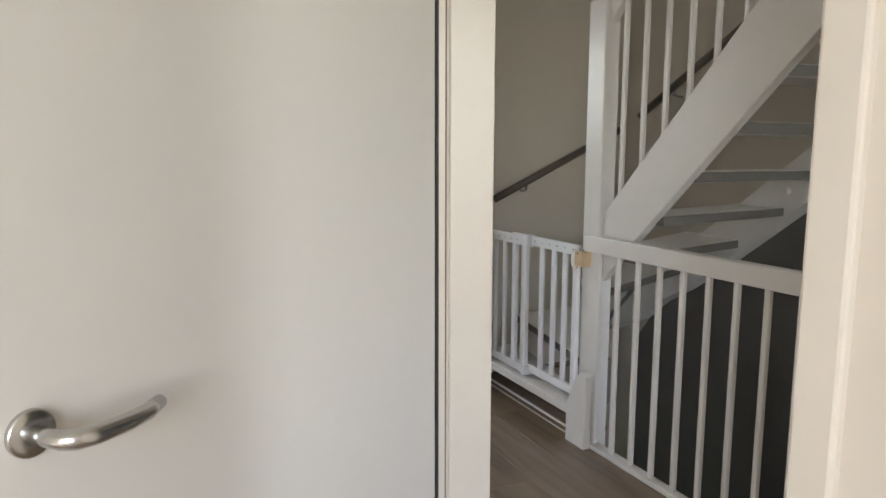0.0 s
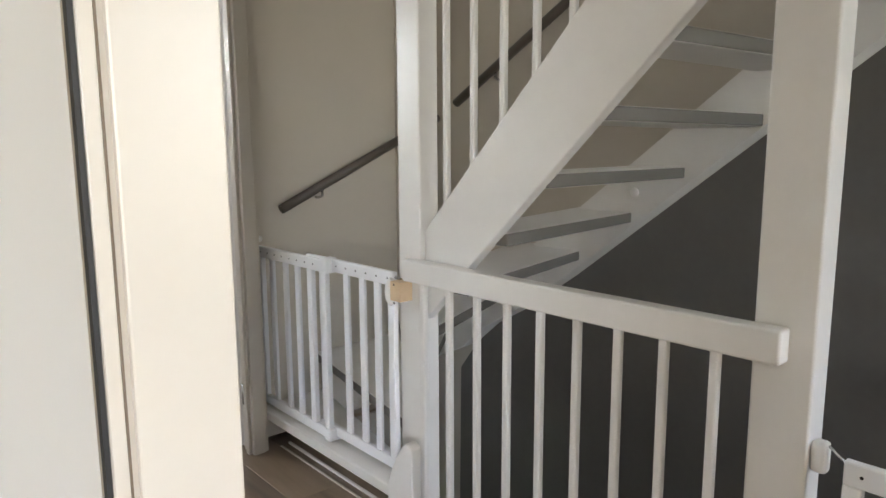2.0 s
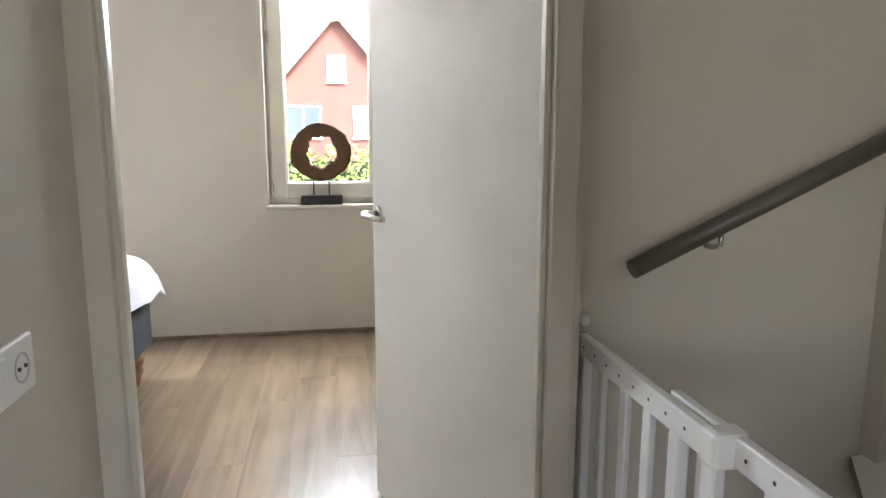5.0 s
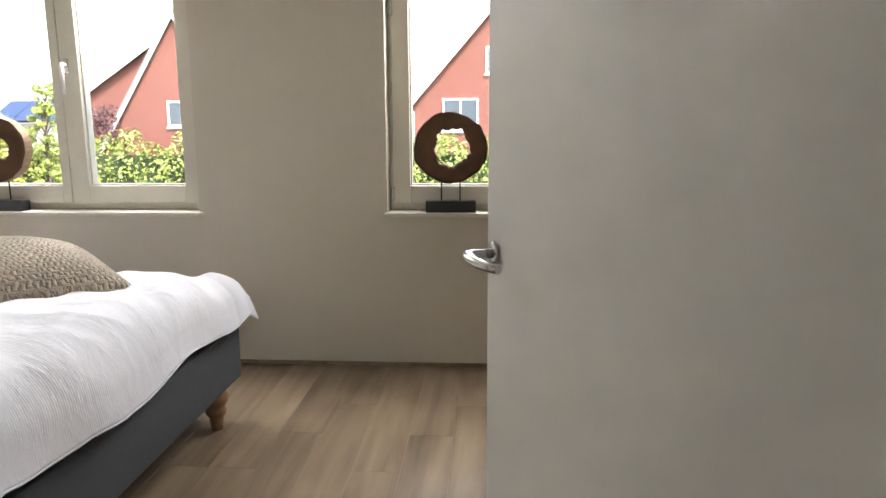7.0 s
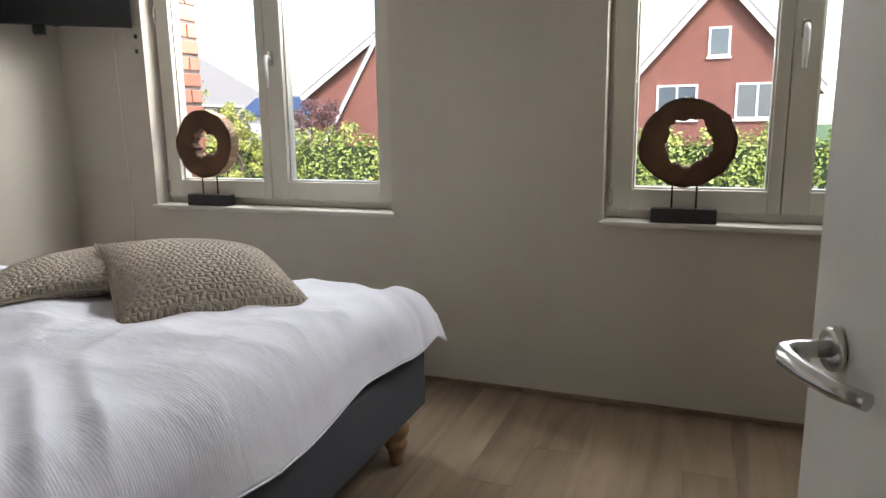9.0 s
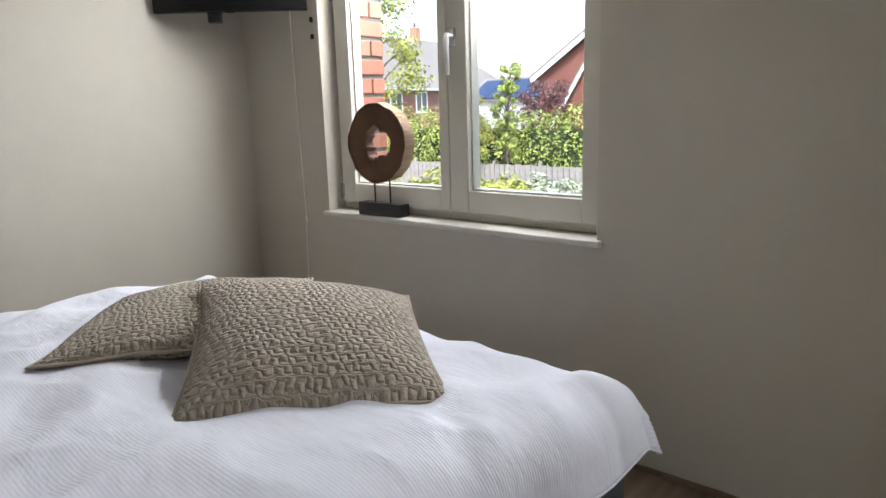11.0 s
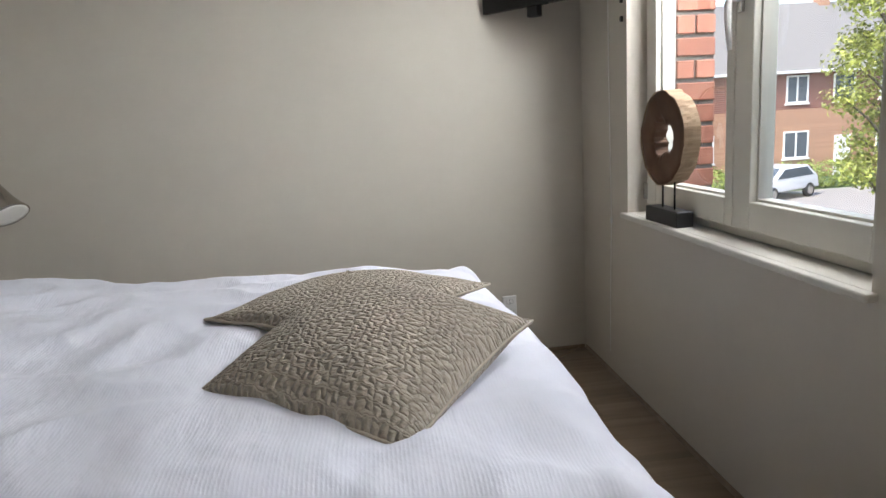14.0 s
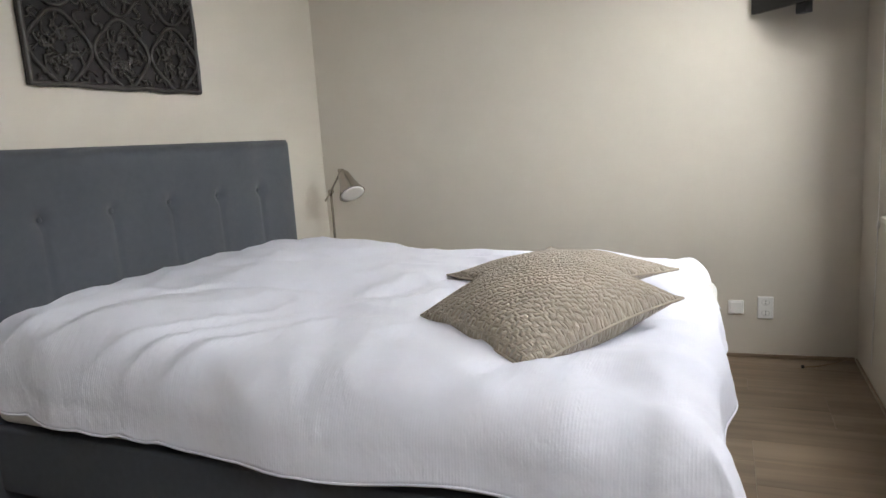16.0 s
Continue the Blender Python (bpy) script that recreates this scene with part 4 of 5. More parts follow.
# ---- floor lamp behind the bed ----
lamp = thing("reading_lamp", (-2.08, 3.62, 0), "nickel reading lamp with a tilted bell shade", "lamp")
LX, LY = -2.08, 3.62
part("foot", lathe(bmesh.new(), [(0.11, 0), (0.11, 0.012), (0.09, 0.02), (0.012, 0.025)], 28, Matrix.Translation((LX, LY, 0))), CHROME, lamp)
part("pole", tube(bmesh.new(), [(LX, LY, 0.02), (LX, LY, 1.045)], 0.008, 12), CHROME, lamp)
b = tube(bmesh.new(), [(LX - 0.02, LY - 0.06, 0.985), (LX, LY, 1.045), (LX + 0.022, LY + 0.10, 1.175)], 0.006, 10)
part("arm", b, CHROME, lamp)
for p in ((LX, LY, 1.045), (LX + 0.022, LY + 0.10, 1.175)):
    b = bmesh.new()
    tube(b, [Vector(p) + Vector((-0.014, 0.005, 0)), Vector(p) + Vector((0.014, -0.005, 0))], 0.014, 12)
    part("knob", b, CHROME, lamp)
hm = look((LX + 0.027, LY + 0.115, 1.17), (LX + 0.10, LY + 0.23, 1.0))
b = bmesh.new()
sh = [(1.22 * a, 1.2 * b) for a, b in [(0.012, 0.0), (0.02, 0.005), (0.03, 0.02), (0.036, 0.05), (0.044, 0.085), (0.056, 0.12), (0.066, 0.142), (0.068, 0.146), (0.064, 0.146)]]
lathe(b, sh, 28, hm @ pose(0, 0, 0, 180, 0, 0))
shade = part("shade", b, CHROME, lamp, "bell-shaped nickel shade")
b = bmesh.new()
lathe(b, [(0.076, 0.1765), (0.06, 0.1768), (0.02, 0.177)], 28, hm @ pose(0, 0, 0, 180, 0, 0))
part("reflector", b, SHADE_IN, shade, "white inside of the shade")


# ---- carved wall panel ----
def carved_panel():
    """A square relief of leaves and scrolls in frames."""
    x0, x1, z0, z1, y = -1.16, -0.24, 1.633, 2.553, 3.47
    root = thing("carved_panel", ((x0 + x1) / 2, y, z0), "dark carved wooden wall panel with leaf scrolls", "wall panel")
    out = []
    n = 40
    for s in range(4):
        for i in range(n):
            f = i / n
            p = ((x0 + (x1 - x0) * f, z0), (x1, z0 + (z1 - z0) * f), (x1 - (x1 - x0) * f, z1), (x0, z1 - (z1 - z0) * f))[s]
            wob = 0.010 * noise.noise(Vector((p[0] * 7, p[1] * 7, 3))) * min(1, 8 * f, 8 * (1 - f))
            out.append((p[0] + (wob if s % 2 else 0), p[1] + (0 if s % 2 else wob)))
    part("backing", prism(bmesh.new(), list(reversed(out)), "y", y + 0.001, y + 0.014), CARVED_B, root)
    yf = y + 0.024
    b = bmesh.new()
    tube(b, [(p[0] * 0.985 - 0.0105, yf - 0.003, (p[1] - 2.093) * 0.985 + 2.093) for p in out + out[:2]], 0.013, 6, False)
    part("rim", b, CARVED, root)
    rnd = random.Random(5)
    cells = 3
    cw, ch = (x1 - x0) / cells, (z1 - z0) / cells
    for a in range(cells):
        for c in range(cells):
            cx, cz = x0 + cw * (a + 0.5), z0 + ch * (c + 0.5)
            b = bmesh.new()
            r = 0.44 * cw
            loop = [(cx + r * (1 + 0.08 * math.cos(4 * t)) * math.cos(t), yf - 0.002, cz + r * (1 + 0.08 * math.cos(4 * t)) * math.sin(t)) for t in (2 * math.pi * k / 40 for k in range(42))]
            tube(b, loop, 0.010, 6, False)
            part("scroll_frame", b, CARVED, root)
            b = bmesh.new()
            for q in range(26):
                t0 = 2 * math.pi * q / 26 + rnd.uniform(-0.15, 0.15)
                rr = r * (0.4, 0.9, 0.65)[q % 3]
                px, pz = cx + 0.03 * math.cos(t0), cz + 0.03 * math.sin(t0)
                ex, ez = cx + rr * math.cos(t0), cz + rr * math.sin(t0)
                bend = rnd.choice((-1, 1)) * 0.035
                mx, mz = (px + ex) / 2 - bend * math.sin(t0), (pz + ez) / 2 + bend * math.cos(t0)
                curl = [(px, pz), ((px + mx) / 2 - 0.004, (pz + mz) / 2), (mx, mz), ((mx + ex) / 2, (mz + ez) / 2), (ex, ez)]
                for k in range(6):
                    curl.append((ex + bend * 0.5 * math.cos(t0 + k * 0.9) * (1 - k / 7), ez + abs(bend) * 0.5 * math.sin(t0 + k * 0.9) * (1 - k / 7)))
                tube(b, [(X, yf - 0.002, Z) for X, Z in curl], [0.006] * 5 + [0.006, 0.0055, 0.005, 0.005, 0.0045, 0.004], 5)
            part("leaf_scroll", b, CARVED, root)
            for sx in (-1, 1):
                for sz in (-1, 1):
                    kx, kz = cx + sx * cw * 0.40, cz + sz * ch * 0.40
                    for q in range(3):
                        t0 = rnd.uniform(0, 6.28)
                        b = bmesh.new()
                        tube(b, [(kx + 0.05 * f * math.cos(t0 + f * 2.2) - sx * 0.01, yf - 0.004, kz + 0.05 * f * math.sin(t0 + f * 2.2) - sz * 0.01) for f in (0, 0.25, 0.5, 0.75, 1)], [0.007, 0.007, 0.006, 0.005, 0.003], 5)
                        part("corner_scroll", b, CARVED, root)


carved_panel()

# ---- blind cord ----
bc = thing("blind_cord", (-2.0, NY - 0.012, 0.9), "white blind cord hanging beside the window", "cord")
part("cord", tube(bmesh.new(), [(-2.005, NY - 0.010, 2.3), (-2.0, NY - 0.010, 1.5), (-1.985, NY - 0.010, 0.82), (-2.01, NY - 0.010, 0.4), (-2.02, NY - 0.010, 0.12)], 0.0022, 6), CORD, bc)
part("toggle", lathe(bmesh.new(), [(0.003, 0), (0.006, 0.004), (0.005, 0.03), (0.002, 0.035)], 10, Matrix.Translation((-1.985, NY - 0.010, 0.79))), CORD, bc)
for z in (1.80, 1.72):
    tagged(part("cord_clip", bx(WIN_L[0] - 0.05, NY - 0.014, z, WIN_L[0] - 0.035, NY - 0.001, z + 0.025, 0.003), IRON), "small dark cord clip on the wall", "clip", "cord clips")
fl = thing("floor_cable", (-2.27, 6.35, 0), "short dark cable end on the floor", "cable")
part("cable", tube(bmesh.new(), [(-2.27, 6.33, 0.006), (-2.30, 6.40, 0.006), (-2.36, 6.48, 0.006), (-2.40, 6.55, 0.02)], 0.0035, 6), mat("beige_cable", (0.3, 0.22, 0.15), 0.6), fl)
part("plug", lathe(bmesh.new(), [(0.006, 0), (0.009, 0.004), (0.007, 0.016)], 12, Matrix.Translation((-2.27, 6.325, 0))), RUBBER_SHADE, fl)

# ---- outside ----
def brickwork(name, c1, c2, scale):
    """Far brickwork: courses in the material."""
    m = mat(name, c1, 0.9)
    nt = m.node_tree
    b = nt.nodes["Principled BSDF"]
    tc, mp, br = nt.nodes.new("ShaderNodeTexCoord"), nt.nodes.new("ShaderNodeMapping"), nt.nodes.new("ShaderNodeTexBrick")
    mp.inputs["Rotation"].default_value = (radians(90), 0, 0)
    br.inputs["Color1"].default_value, br.inputs["Color2"].default_value = (*c1, 1), (*c2, 1)
    br.inputs["Mortar"].default_value = (0.27, 0.15, 0.12, 1)
    br.inputs["Scale"].default_value, br.inputs["Mortar Size"].default_value = scale, 0.014
    nt.links.new(tc.outputs["Object"], mp.inputs["Vector"])
    nt.links.new(mp.outputs[0], br.inputs["Vector"])
    nt.links.new(br.outputs[0], b.inputs["Base Color"])
    return m


FARBRICK = brickwork("far_red_brick", (0.235, 0.082, 0.06), (0.15, 0.054, 0.044), 4.5)
PALEBRICK = brickwork("pale_orange_brick", (0.47, 0.27, 0.17), (0.38, 0.21, 0.135), 4.5)
GREENBOARD = mat("grey_board", (0.5, 0.5, 0.5), 0.7)

structure("ground", bx(-400, -400, GROUND - 0.3, 400, 600, GROUND - 0.02), GRASS, "green lawn and verge reaching far out", "ground")
bm = bx(-19.5, -60, GROUND - 0.2, -12.0, 90, GROUND + 0.01)
box(bm, -12.0, 21.0, GROUND - 0.2, 60, 25.5, GROUND + 0.009)
structure("road", bm, ASPHALT, "grey asphalt street", "road")
structure("pavement", bx(-28.6, -10, GROUND - 0.2, -19.5, 60, GROUND + 0.008), mat("pale_paving", (0.33, 0.30, 0.27), 0.9, var=0.12, scale=2, bump=0.3), "pale paved parking strip before the terrace", "pavement")
bm = bx(-12.0, -60, GROUND - 0.2, -11.8, 20.8, GROUND + 0.12, 0.02)
structure("pavement_kerb", bm, MORTAR, "pale concrete kerb along the street", "kerb")


def house_window(root, m, w, h, cols=2, sill=True):
    f = bmesh.new()
    t = 0.09
    for a in ((-w / 2, 0, -w / 2 + t, h), (w / 2 - t, 0, w / 2, h), (-w / 2 + t, 0, w / 2 - t, t), (-w / 2 + t, h - t, w / 2 - t, h)):
        box(f, a[0], -0.06, a[1], a[2], 0.02, a[3])
    for c in range(1, cols):
        x = -w / 2 + w * c / cols
        box(f, x - t / 2, -0.05, t, x + t / 2, 0.02, h - t)
    if sill:
        box(f, -w / 2 - 0.06, -0.1, -0.09, w / 2 + 0.06, 0.02, -0.004)
    bmesh.ops.transform(f, matrix=m, verts=f.verts)
    win = part("window", f, HWHITE, root, "white window frame")
    for c in range(cols):
        a = -w / 2 + t + (w - 2 * t) * c / cols
        p = bx(a, -0.025, t, a + (w - 2 * t) / cols, -0.005, h - t)
        bmesh.ops.transform(p, matrix=m, verts=p.verts)
        part("pane", p, HGLASS, win)


def gable_house(name, x, y, half, eave, apex, depth, label, windows, hang=0.35):
    """A brick house whose gable looks towards -y."""
    root = thing(name, (x, y + depth / 2, GROUND), label, "house", "houses")
    bm = prism(bmesh.new(), [(x - half, GROUND), (x + half, GROUND), (x + half, eave), (x, apex), (x - half, eave)], "y", y, y + depth)
    part("wall", bm, FARBRICK, root, "red brick wall")
    sl = (apex - eave) / half
    for s in (-1, 1):
        e = (x + s * (half + hang), eave - sl * hang)
        bm = prism(bmesh.new(), [(x, apex + 0.06), e if s < 0 else e, (e[0], e[1] + 0.36), (x, apex + 0.42)], "y", y - hang - 0.03, y + depth + hang)
        part("roof", bm, ROOF, root, "grey tiled roof slope")
        bm = prism(bmesh.new(), [(x, apex - 0.05), (e[0], e[1] - 0.12), (e[0], e[1] + 0.18), (x, apex + 0.26)], "y", y - hang - 0.05, y - hang - 0.004)
        part("verge_board", bm, HWHITE, root, "white verge board")
    for wx, wz, w, h in windows:
        house_window(root, Matrix.Translation((x + wx, y, wz)), w, h, 2 if w > 1.2 else 1)
    return root


gable_house("house", 1.70, 36.0, 3.9, 2.75, 7.1, 9, "red brick house with a white-edged steep gable", [(0, 4.05, 0.9, 1.25), (-1.65, 1.35, 1.75, 1.55), (1.65, 1.35, 1.75, 1.55), (-1.95, -1.9, 1.9, 1.6), (1.95, -1.9, 1.9, 1.6)])
gable_house("house", -13.5, 37.5, 6.5, 3.0, 7.2, 9, "red brick house with a steep gable", [(-1.6, 1.2, 1.7, 1.5)])
gable_house("house_porch", -13.2, 34.4, 4.0, 0.3, 6.6, 2.5, "steep red brick side gable with white boards", [(0.0, 1.6, 1.2, 1.2)], 0.2)
gable_house("house", 13.5, 39.0, 4.2, 3.0, 7.0, 9, "red brick house with a grey roof", [(-1.8, 1.2, 1.6, 1.5), (1.8, 1.2, 1.6, 1.5)])

row = thing("terrace", (-39, 29, GROUND), "long red brick terrace with a grey tiled roof", "house", "houses")
TX, TY0, TY1, TE, TR = -34.0, 4.0, 55.0, 2.97, 7.38
part("wall", bx(TX - 11.2, TY0, GROUND, TX, TY1, TE), FARBRICK, row, "red brick wall")
bm = bmesh.new()
vs = [bm.verts.new(p) for p in ((TX + 0.4, TY0 - 0.4, TE), (TX + 0.4, TY1 + 0.4, TE), (TX - 11.6, TY1 + 0.4, TE), (TX - 11.6, TY0 - 0.4, TE), (TX - 5.6, TY0 + 1, TR), (TX - 5.6, TY1 - 3.6, TR))]
for f in ((0, 1, 5, 4), (1, 2, 5), (2, 3, 4, 5), (3, 0, 4), (3, 2, 1, 0)):
    bm.faces.new([vs[i] for i in f])
part("roof", bm, ROOF, row, "grey tiled roof")
part("gutter", bx(TX + 0.36, TY0 - 0.4, TE - 0.12, TX + 0.5, TY1 + 0.4, TE + 0.03, 0.02), HWHITE, row, "white gutter")
part("lower_wall", bx(TX - 0.02, TY0, GROUND, TX + 0.04, TY1, 0.95), PALEBRICK, row, "paler orange brick of the lower storey")
for y in (9.0, 19.5, 24.5, 34.3, 44.1, 48.7):
    ch = part("chimney", bx(TX - 5.95, y - 0.35, TR - 0.6, TX - 5.25, y + 0.35, TR + 1.0, 0.03), PALEBRICK, row, "brick chimney")
    part("chimney_pot", tube(bmesh.new(), [(TX - 5.6, y, TR + 0.99), (TX - 5.6, y, TR + 1.4)], 0.13, 10), HGLASS, ch)
for k in range(18):
    y = 6.9 + 2.78 * k
    house_window(row, Matrix.Translation((TX, y, 1.27)) @ pose(0, 0, 0, 0, 0, 90), 1.3, 1.5)
    if k % 2 == 0:
        house_window(row, Matrix.Translation((TX + 0.04, y, -1.75)) @ pose(0, 0, 0, 0, 0, 90), 1.5, 1.5)
    else:
        part("front_door", bx(TX + 0.041, y - 0.48, GROUND, TX + 0.09, y + 0.48, GROUND + 2.25, 0.01), HWHITE, row, "white front door")
low = thing("garden_house", (-25.6, 44.5, GROUND), "low grey building with dark solar panels", "house", "houses")
part("wall", bx(-28.6, 42, GROUND, -22.6, 47, 1.9), GREENBOARD, low)
bm = prism(bmesh.new(), [(41.7, 1.9), (44.5, 3.5), (47.3, 1.9)], "x", -28.9, -22.3)
part("roof", bm, ROOF, low)
for i in range(4):
    m = Matrix.Translation((-28.4 + 1.45 * i, 41.75, 2.02)) @ pose(0, 0, 0, 29.7, 0, 0)
    part("solar_panel", bx(0, 0, 0.02, 1.4, 2.5, 0.06, m=m), PV, low, "dark blue solar panel")


def leaves(name, boxes, count, size, material, label, category, seed, kind="stuff", parent=None, core=True):
    """Many small leaf blades in rounded clumps; boxes of centre and half size."""
    rng = np.random.default_rng(seed)
    per = np.array([bxx[3] * bxx[4] + bxx[4] * bxx[5] + bxx[3] * bxx[5] for bxx in boxes], float)
    pick = rng.choice(len(boxes), count, p=per / per.sum())
    bb = np.array(boxes, float)[pick]
    d = rng.normal(size=(count, 3))
    d /= np.linalg.norm(d, axis=1)[:, None]
    r = rng.uniform(0.55 if core else 0.02, 1.0, count) ** 0.5
    wob = 1 + 0.18 * np.sin(d[:, 0] * 5 + bb[:, 0] * 3) * np.cos(d[:, 2] * 6 + bb[:, 1])
    c = bb[:, :3] + d * bb[:, 3:] * (r * wob)[:, None]
    n = d + rng.normal(scale=0.6, size=(count, 3)) + np.array((0, 0, 0.35))
    n /= np.linalg.norm(n, axis=1)[:, None]
    a = np.cross(n, rng.normal(size=(count, 3)))
    a /= np.linalg.norm(a, axis=1)[:, None]
    b2 = np.cross(n, a)
    s = size * rng.uniform(0.6, 1.3, count)[:, None]
    v = np.stack([c - a * s, c - b2 * s * 0.5, c + a * s, c + b2 * s * 0.5 + n * s * 0.2], 1).reshape(-1, 3)
    f = np.arange(count * 4).reshape(-1, 4)
    me = bpy.data.meshes.new(name)
    me.from_pydata(v.tolist(), [], f.tolist())
    me.materials.append(material)
    ob = new(name, me)
    if parent is not None:
        ob.parent = parent
        ob.matrix_parent_inverse = Matrix.Translation(parent.location).inverted()
        return ob
    return tagged(ob, label, category, kind=kind)


def island_tint(m, var):
    nt = m.node_tree
    b = nt.nodes["Principled BSDF"]
    src = b.inputs["Base Color"].links[0].from_socket
    g, mr, mul = nt.nodes.new("ShaderNodeNewGeometry"), nt.nodes.new("ShaderNodeMapRange"), nt.nodes.new("ShaderNodeVectorMath")
    mul.operation = "SCALE"
    mr.inputs[3].default_value, mr.inputs[4].default_value = 1 - var, 1 + var
    nt.links.new(g.outputs["Random Per Island"], mr.inputs[0])
    nt.links.new(src, mul.inputs[0])
    nt.links.new(mr.outputs[0], mul.inputs["Scale"])
    nt.links.new(mul.outputs[0], b.inputs["Base Color"])
    b.inputs["Subsurface Weight"].default_value = 0.0


for mm in (LEAF, LEAF_Y, LEAF_R, LEAF_W):
    island_tint(mm, 0.5)

rng = random.Random(8)
hb = []
for i in range(44):
    x = -26 + i * 1.05
    hb.append((x + rng.uniform(-0.2, 0.2), 30 + rng.uniform(-0.4, 0.4), -0.6 + rng.uniform(-0.2, 0.1), 0.95, 0.9, 1.9 + rng.uniform(-0.25, 0.3)))
leaves("hedge", hb, 64000, 0.09, LEAF, "tall leafy green hedge behind a fence", "hedge", 3)
# Added core box; its dark green stands for the shade between the leaves.
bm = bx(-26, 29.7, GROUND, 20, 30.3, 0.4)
tagged(part("hedge_core", bm, mat("hedge_shade", (0.03, 0.05, 0.015), 0.9, var=0.4, scale=5)), "dark core standing for the shade inside the hedge", "hedge", kind="stuff")
fence = thing("fence", (-3, 28.6, GROUND), "grey weathered board fence along the gardens", "fence")
shared = {}
for i in range(150):
    x = -24 + i * 0.27
    if "board" not in shared:
        shared["board"] = part("board", bx(0, 0, 0, 0.24, 0.025, 1.75), FENCE, fence)
        shared["board"].location = (0, 0, 0)
        base = shared["board"]
        base.matrix_parent_inverse = Matrix.Translation(fence.location).inverted()
        base.location = (x, 28.6, GROUND + 0.03)
    else:
        o = base.copy()
        scene.collection.objects.link(o)
        o.location = (x, 28.6 + rng.uniform(-0.01, 0.01), GROUND + rng.uniform(0, 0.06))
for i in range(18):
    part("post", bx(-24.05 + i * 2.4, 28.63, GROUND, -23.93 + i * 2.4, 28.75, GROUND + 1.95), FENCE, fence)

sb = [(-12.2 + rng.uniform(-1.5, 1.7), 20.6 + rng.uniform(-1.0, 1.2), -1.75 + rng.uniform(-0.4, 0.5), 0.9, 0.9, 0.9) for _ in range(11)]
sb += [(-9.5 + i * 1.3, 24.5 + rng.uniform(-1.2, 1.2), -1.9 + rng.uniform(-0.4, 0.3), 1.0, 1.0, 0.85) for i in range(6)]
leaves("shrub", sb, 15000, 0.10, LEAF_Y, "yellow-green garden shrubs", "shrub", 11)
leaves("blossom_shrub", [(-10.6 + 1.1 * i, 22.0 + rng.uniform(-0.8, 0.8), -1.7, 0.9, 0.9, 0.9) for i in range(4)], 7000, 0.09, LEAF_W, "pale flowering shrub in the garden", "shrub", 12)
leaves("low_hedge", [(-29.5, 3 + 1.25 * i, GROUND + 0.6, 0.7, 0.8, 0.75) for i in range(22)], 12000, 0.09, LEAF, "low clipped hedge before the terrace", "hedge", 13)


def tree(x, y, height, spread, material, label, seed, size=0.1, count=2600, slim=False):
    rr = random.Random(seed)
    root = thing("tree", (x, y, GROUND), label, "tree", "trees")
    bm = bmesh.new()
    pts = [(x + 0.12 * math.sin(k * 1.3 + seed) * k / 6, y + 0.1 * math.cos(k * 1.7) * k / 6, GROUND + height * 0.9 * k / 7) for k in range(8)]
    tube(bm, pts, [0.11 * (1 - 0.11 * k) for k in range(8)], 8)
    clumps = []
    limbs = 38 if slim else 26
    for k in range(limbs):
        f = 0.26 + 0.72 * k / (limbs - 1)
        base_p = Vector(pts[int(f * 7)]).lerp(Vector(pts[min(7, int(f * 7) + 1)]), f * 7 % 1)
        a = k * 2.4 + rr.uniform(-0.4, 0.4)
        reach = spread * (1.15 - abs(f - 0.55) * 1.3) * rr.uniform(0.45, 1.0)
        tip = base_p + Vector((math.cos(a) * reach, math.sin(a) * reach, 0.35 + reach * 0.5))
        tube(bm, [base_p, base_p.lerp(tip, 0.5) + Vector((0, 0, 0.08)), tip], [0.035, 0.022, 0.008], 5)
        cs = rr.uniform(0.25, 0.75) * (spread / 1.4)
        clumps.append((tip.x, tip.y, tip.z, cs, cs, cs * 0.8))
    part("trunk", bm, TRUNK, root)
    leaves("crown", clumps, count, size, material, "", "", seed, parent=root, core=False)
    return root


tree(-10.4, 15.1, 8.0, 1.15, LEAF_Y, "slender young tree with yellow-green leaves", 21, 0.05, 13000, True)
tree(-17.8, 28.0, 5.0, 0.9, LEAF_Y, "small yellow-green street tree", 22, 0.07, 4000)
tree(-16.0, 31.9, 5.1, 1.3, LEAF_R, "small tree with copper-coloured leaves", 23, 0.08, 5000)
tree(-21.5, 12.2, 4.4, 1.1, LEAF_Y, "small street tree before the terrace", 24, 0.08, 4000)
tree(-16.2, 28.9, 6.2, 0.6, LEAF, "slim green tree in the garden", 25, 0.07, 4500, True)

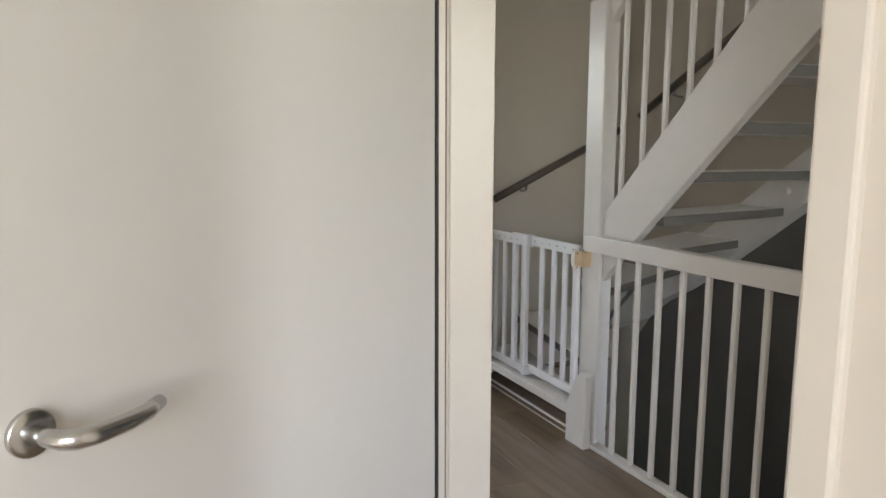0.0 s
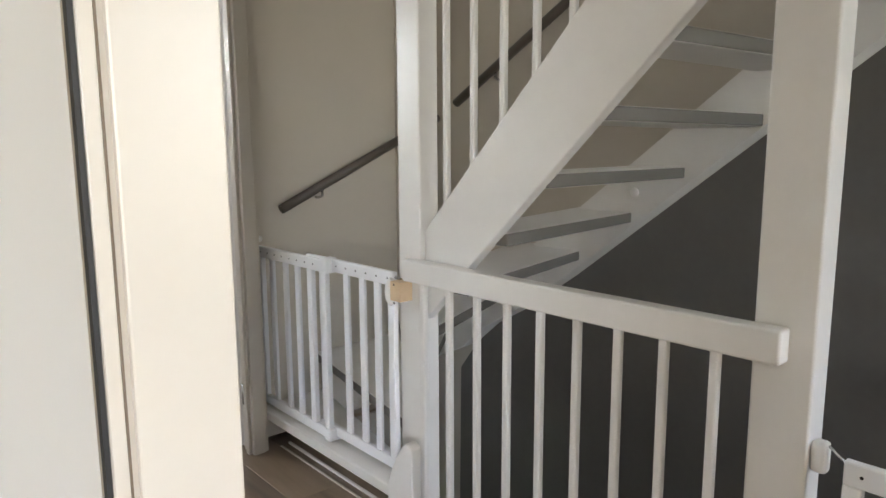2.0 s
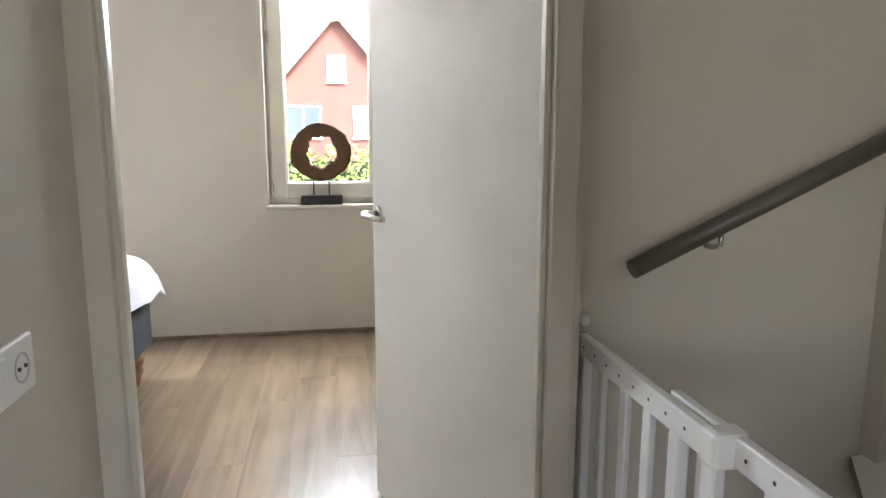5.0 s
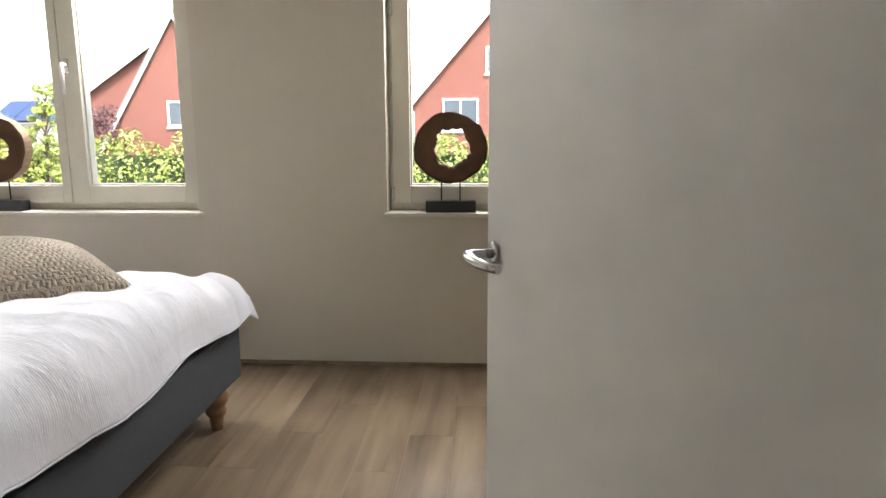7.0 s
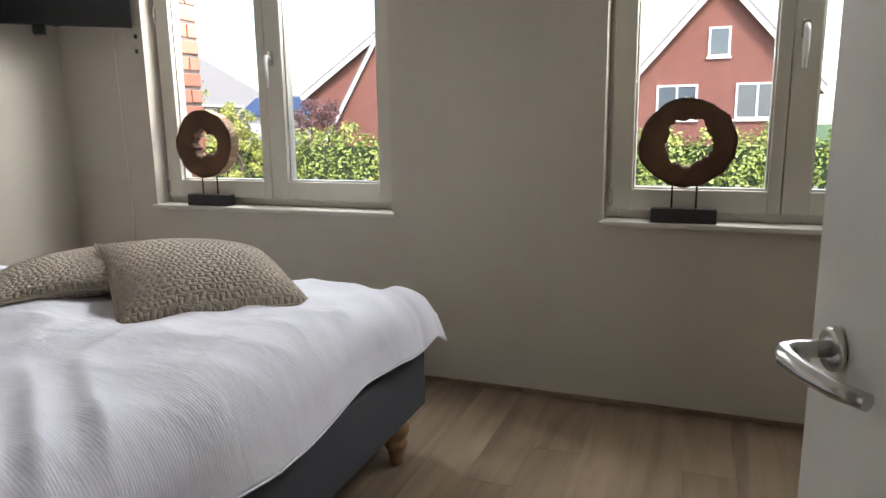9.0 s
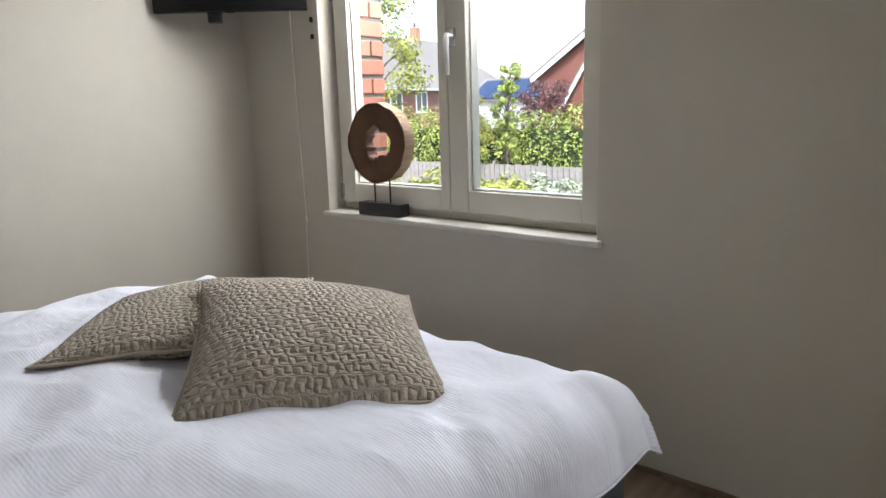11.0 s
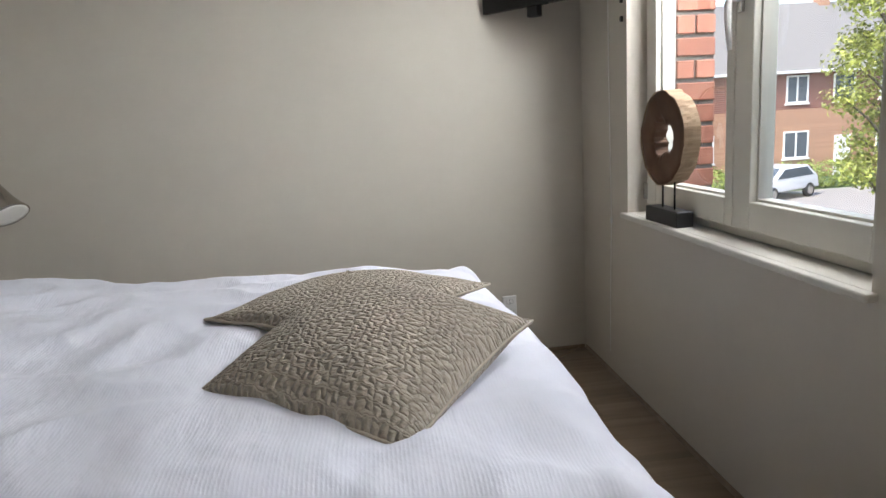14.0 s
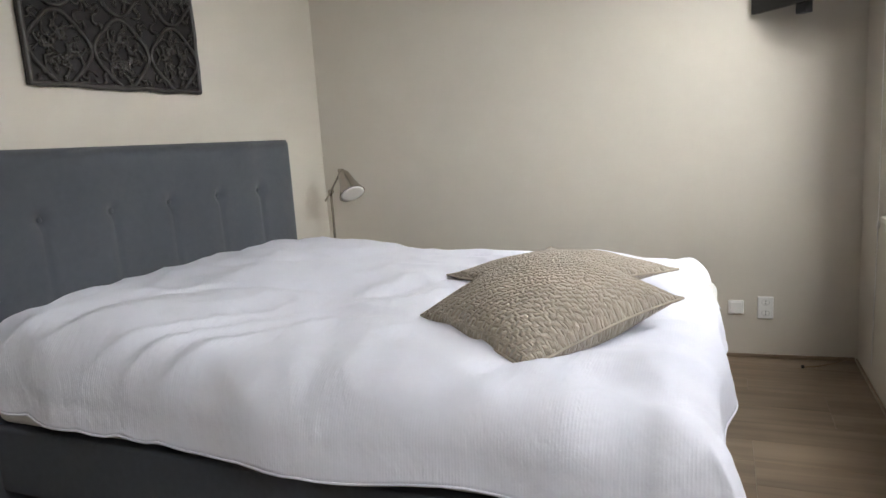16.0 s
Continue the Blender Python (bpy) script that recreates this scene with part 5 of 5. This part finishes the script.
def parked_car(x, y, turn, paint, label):
    car = thing("car", (x, y, GROUND), label, "car", "parked cars")
    cm = Matrix.Translation((x, y, GROUND)) @ pose(0, 0, 0, 0, 0, turn)
    bm = prism(bmesh.new(), [(-2.0, 0.35), (-1.95, 0.75), (-1.2, 0.9), (-0.55, 1.42), (1.1, 1.45), (1.85, 0.95), (1.98, 0.4)], "x", -0.82, 0.82)
    soften(bm, 0.09, 3)
    bmesh.ops.transform(bm, matrix=cm, verts=bm.verts)
    part("body", bm, paint, car, smooth=True)
    for name, outline in (("windscreen", [(-1.17, 0.93), (-0.62, 1.37), (-0.60, 1.40), (-1.19, 0.96)]), ("rear_window", [(1.22, 1.38), (1.74, 1.03), (1.77, 1.06), (1.24, 1.42)])):
        bm = prism(bmesh.new(), outline, "x", -0.66, 0.66)
        bmesh.ops.transform(bm, matrix=cm, verts=bm.verts)
        part(name, bm, HGLASS, car)
    for s in (-1, 1):
        bm = prism(bmesh.new(), [(-1.0, 0.95), (-0.5, 1.34), (1.0, 1.37), (1.5, 0.98)], "x", s * 0.80, s * 0.835)
        bmesh.ops.transform(bm, matrix=cm, verts=bm.verts)
        part("side_window", bm, HGLASS, car)
        for yy in (-1.25, 1.25):
            bm = bmesh.new()
            lathe(bm, [(0.2, -0.1), (0.31, -0.09), (0.32, 0), (0.31, 0.09), (0.2, 0.1)], 20, cm @ Matrix.Translation((s * 0.76, yy, 0.32)) @ pose(0, 0, 0, 0, 90, 0))
            wh = part("wheel", bm, RUBBER_SHADE, car)
            bm = bmesh.new()
            lathe(bm, [(0.19, -0.11), (0.2, 0), (0.19, 0.11)], 16, cm @ Matrix.Translation((s * 0.76, yy, 0.32)) @ pose(0, 0, 0, 0, 90, 0))
            part("rim", bm, STEEL, wh)


parked_car(-12.5, 17.4, 8, CARP, "blue-grey parked hatchback on the street")
parked_car(-26.8, 23.4, 22, mat("white_car_paint", (0.78, 0.78, 0.78), 0.25, var=0.02, coat=0.5), "white parked hatchback before the terrace")

# ---- outer brick leaf of this house, seen in the window reveals ----
OW = ((-1.735, -0.38), (0.86, 2.14))
bm = bmesh.new()
for x0, x1, z0, z1 in ((-2.7, OW[0][0] - 0.011, GROUND, 5.2), (OW[0][1] + 0.011, OW[1][0] - 0.011, GROUND, 5.2), (OW[1][1] + 0.011, EX + 0.2, GROUND, 5.2),
                       (OW[0][0] - 0.011, OW[0][1] + 0.011, GROUND, 0.86), (OW[1][0] - 0.011, OW[1][1] + 0.011, GROUND, 0.86),
                       (OW[0][0] - 0.011, OW[0][1] + 0.011, 2.34, 5.2), (OW[1][0] - 0.011, OW[1][1] + 0.011, 2.34, 5.2)):
    box(bm, x0, 6.802, z0, x1, OUT, z1)
# Dark grey mortar whose colour also carries the shade deep in the joints.
outer_wall = structure("wall_outer", bm, mat("dark_shaded_mortar", (0.11, 0.10, 0.092), 0.9, var=0.15, bump=0.4), "red brick outer wall of the house", "wall")
brick_mesh = {}
for ends in OW:
    for s, x in ((1, ends[0]), (-1, ends[1])):
        for c in range(15):
            z = 0.88 + c * 0.0955
            for y0, ln in (((6.806, 0.176),) if c % 2 else ((6.806, 0.08), (6.895, 0.087))):
                if ln not in brick_mesh:
                    o = part("brick", bx(0, 0, 0, 0.024, ln, 0.077, 0.004, 1), BRICK)
                    brick_mesh[ln] = o.data
                else:
                    o = new("brick", brick_mesh[ln])
                o.location = (x - 0.024 if s > 0 else x, y0, z)
                o.parent = outer_wall
for ends in OW:
    sill_o = structure("trim_sill", bx(ends[0] + 0.001, 6.80, 0.845, ends[1] - 0.001, OUT + 0.04, 0.868, 0.004), MORTAR, "grey stone outer sill under the window", "sill")

# ---- floor planks ----
PW, PL = 0.19, 1.29
plank_mesh = {}
prnd = random.Random(4)


def lay(x0, x1, y0, y1):
    i = 0
    x = x0
    while x < x1 - 0.01:
        wdt = min(PW, x1 - x)
        y = y0 - prnd.choice((0.0, 0.32, 0.64, 0.96))
        while y < y1:
            a, b2 = max(y, y0), min(y + PL, y1)
            ln = round(b2 - a, 3)
            if ln > 0.02:
                key = (round(wdt, 3), ln)
                if key not in plank_mesh:
                    o = part("plank", bx(0.0003, 0.0003, -0.012, wdt - 0.0003, ln - 0.0003, 0.0, 0.0006, 1), OAK)
                    plank_mesh[key] = o.data
                else:
                    o = new("plank", plank_mesh[key])
                o.location = (x, a, 0)
                o.parent = floor
            y += PL
        x += PW


lay(-2.45, EX, 3.47, NY)
lay(0.56, WELL0 - 0.045, -0.6, 3.47)
lay(WELL0 - 0.045, 1.93, 2.62, 3.52)
lay(-1.5, 0.56, -0.8, 1.9)
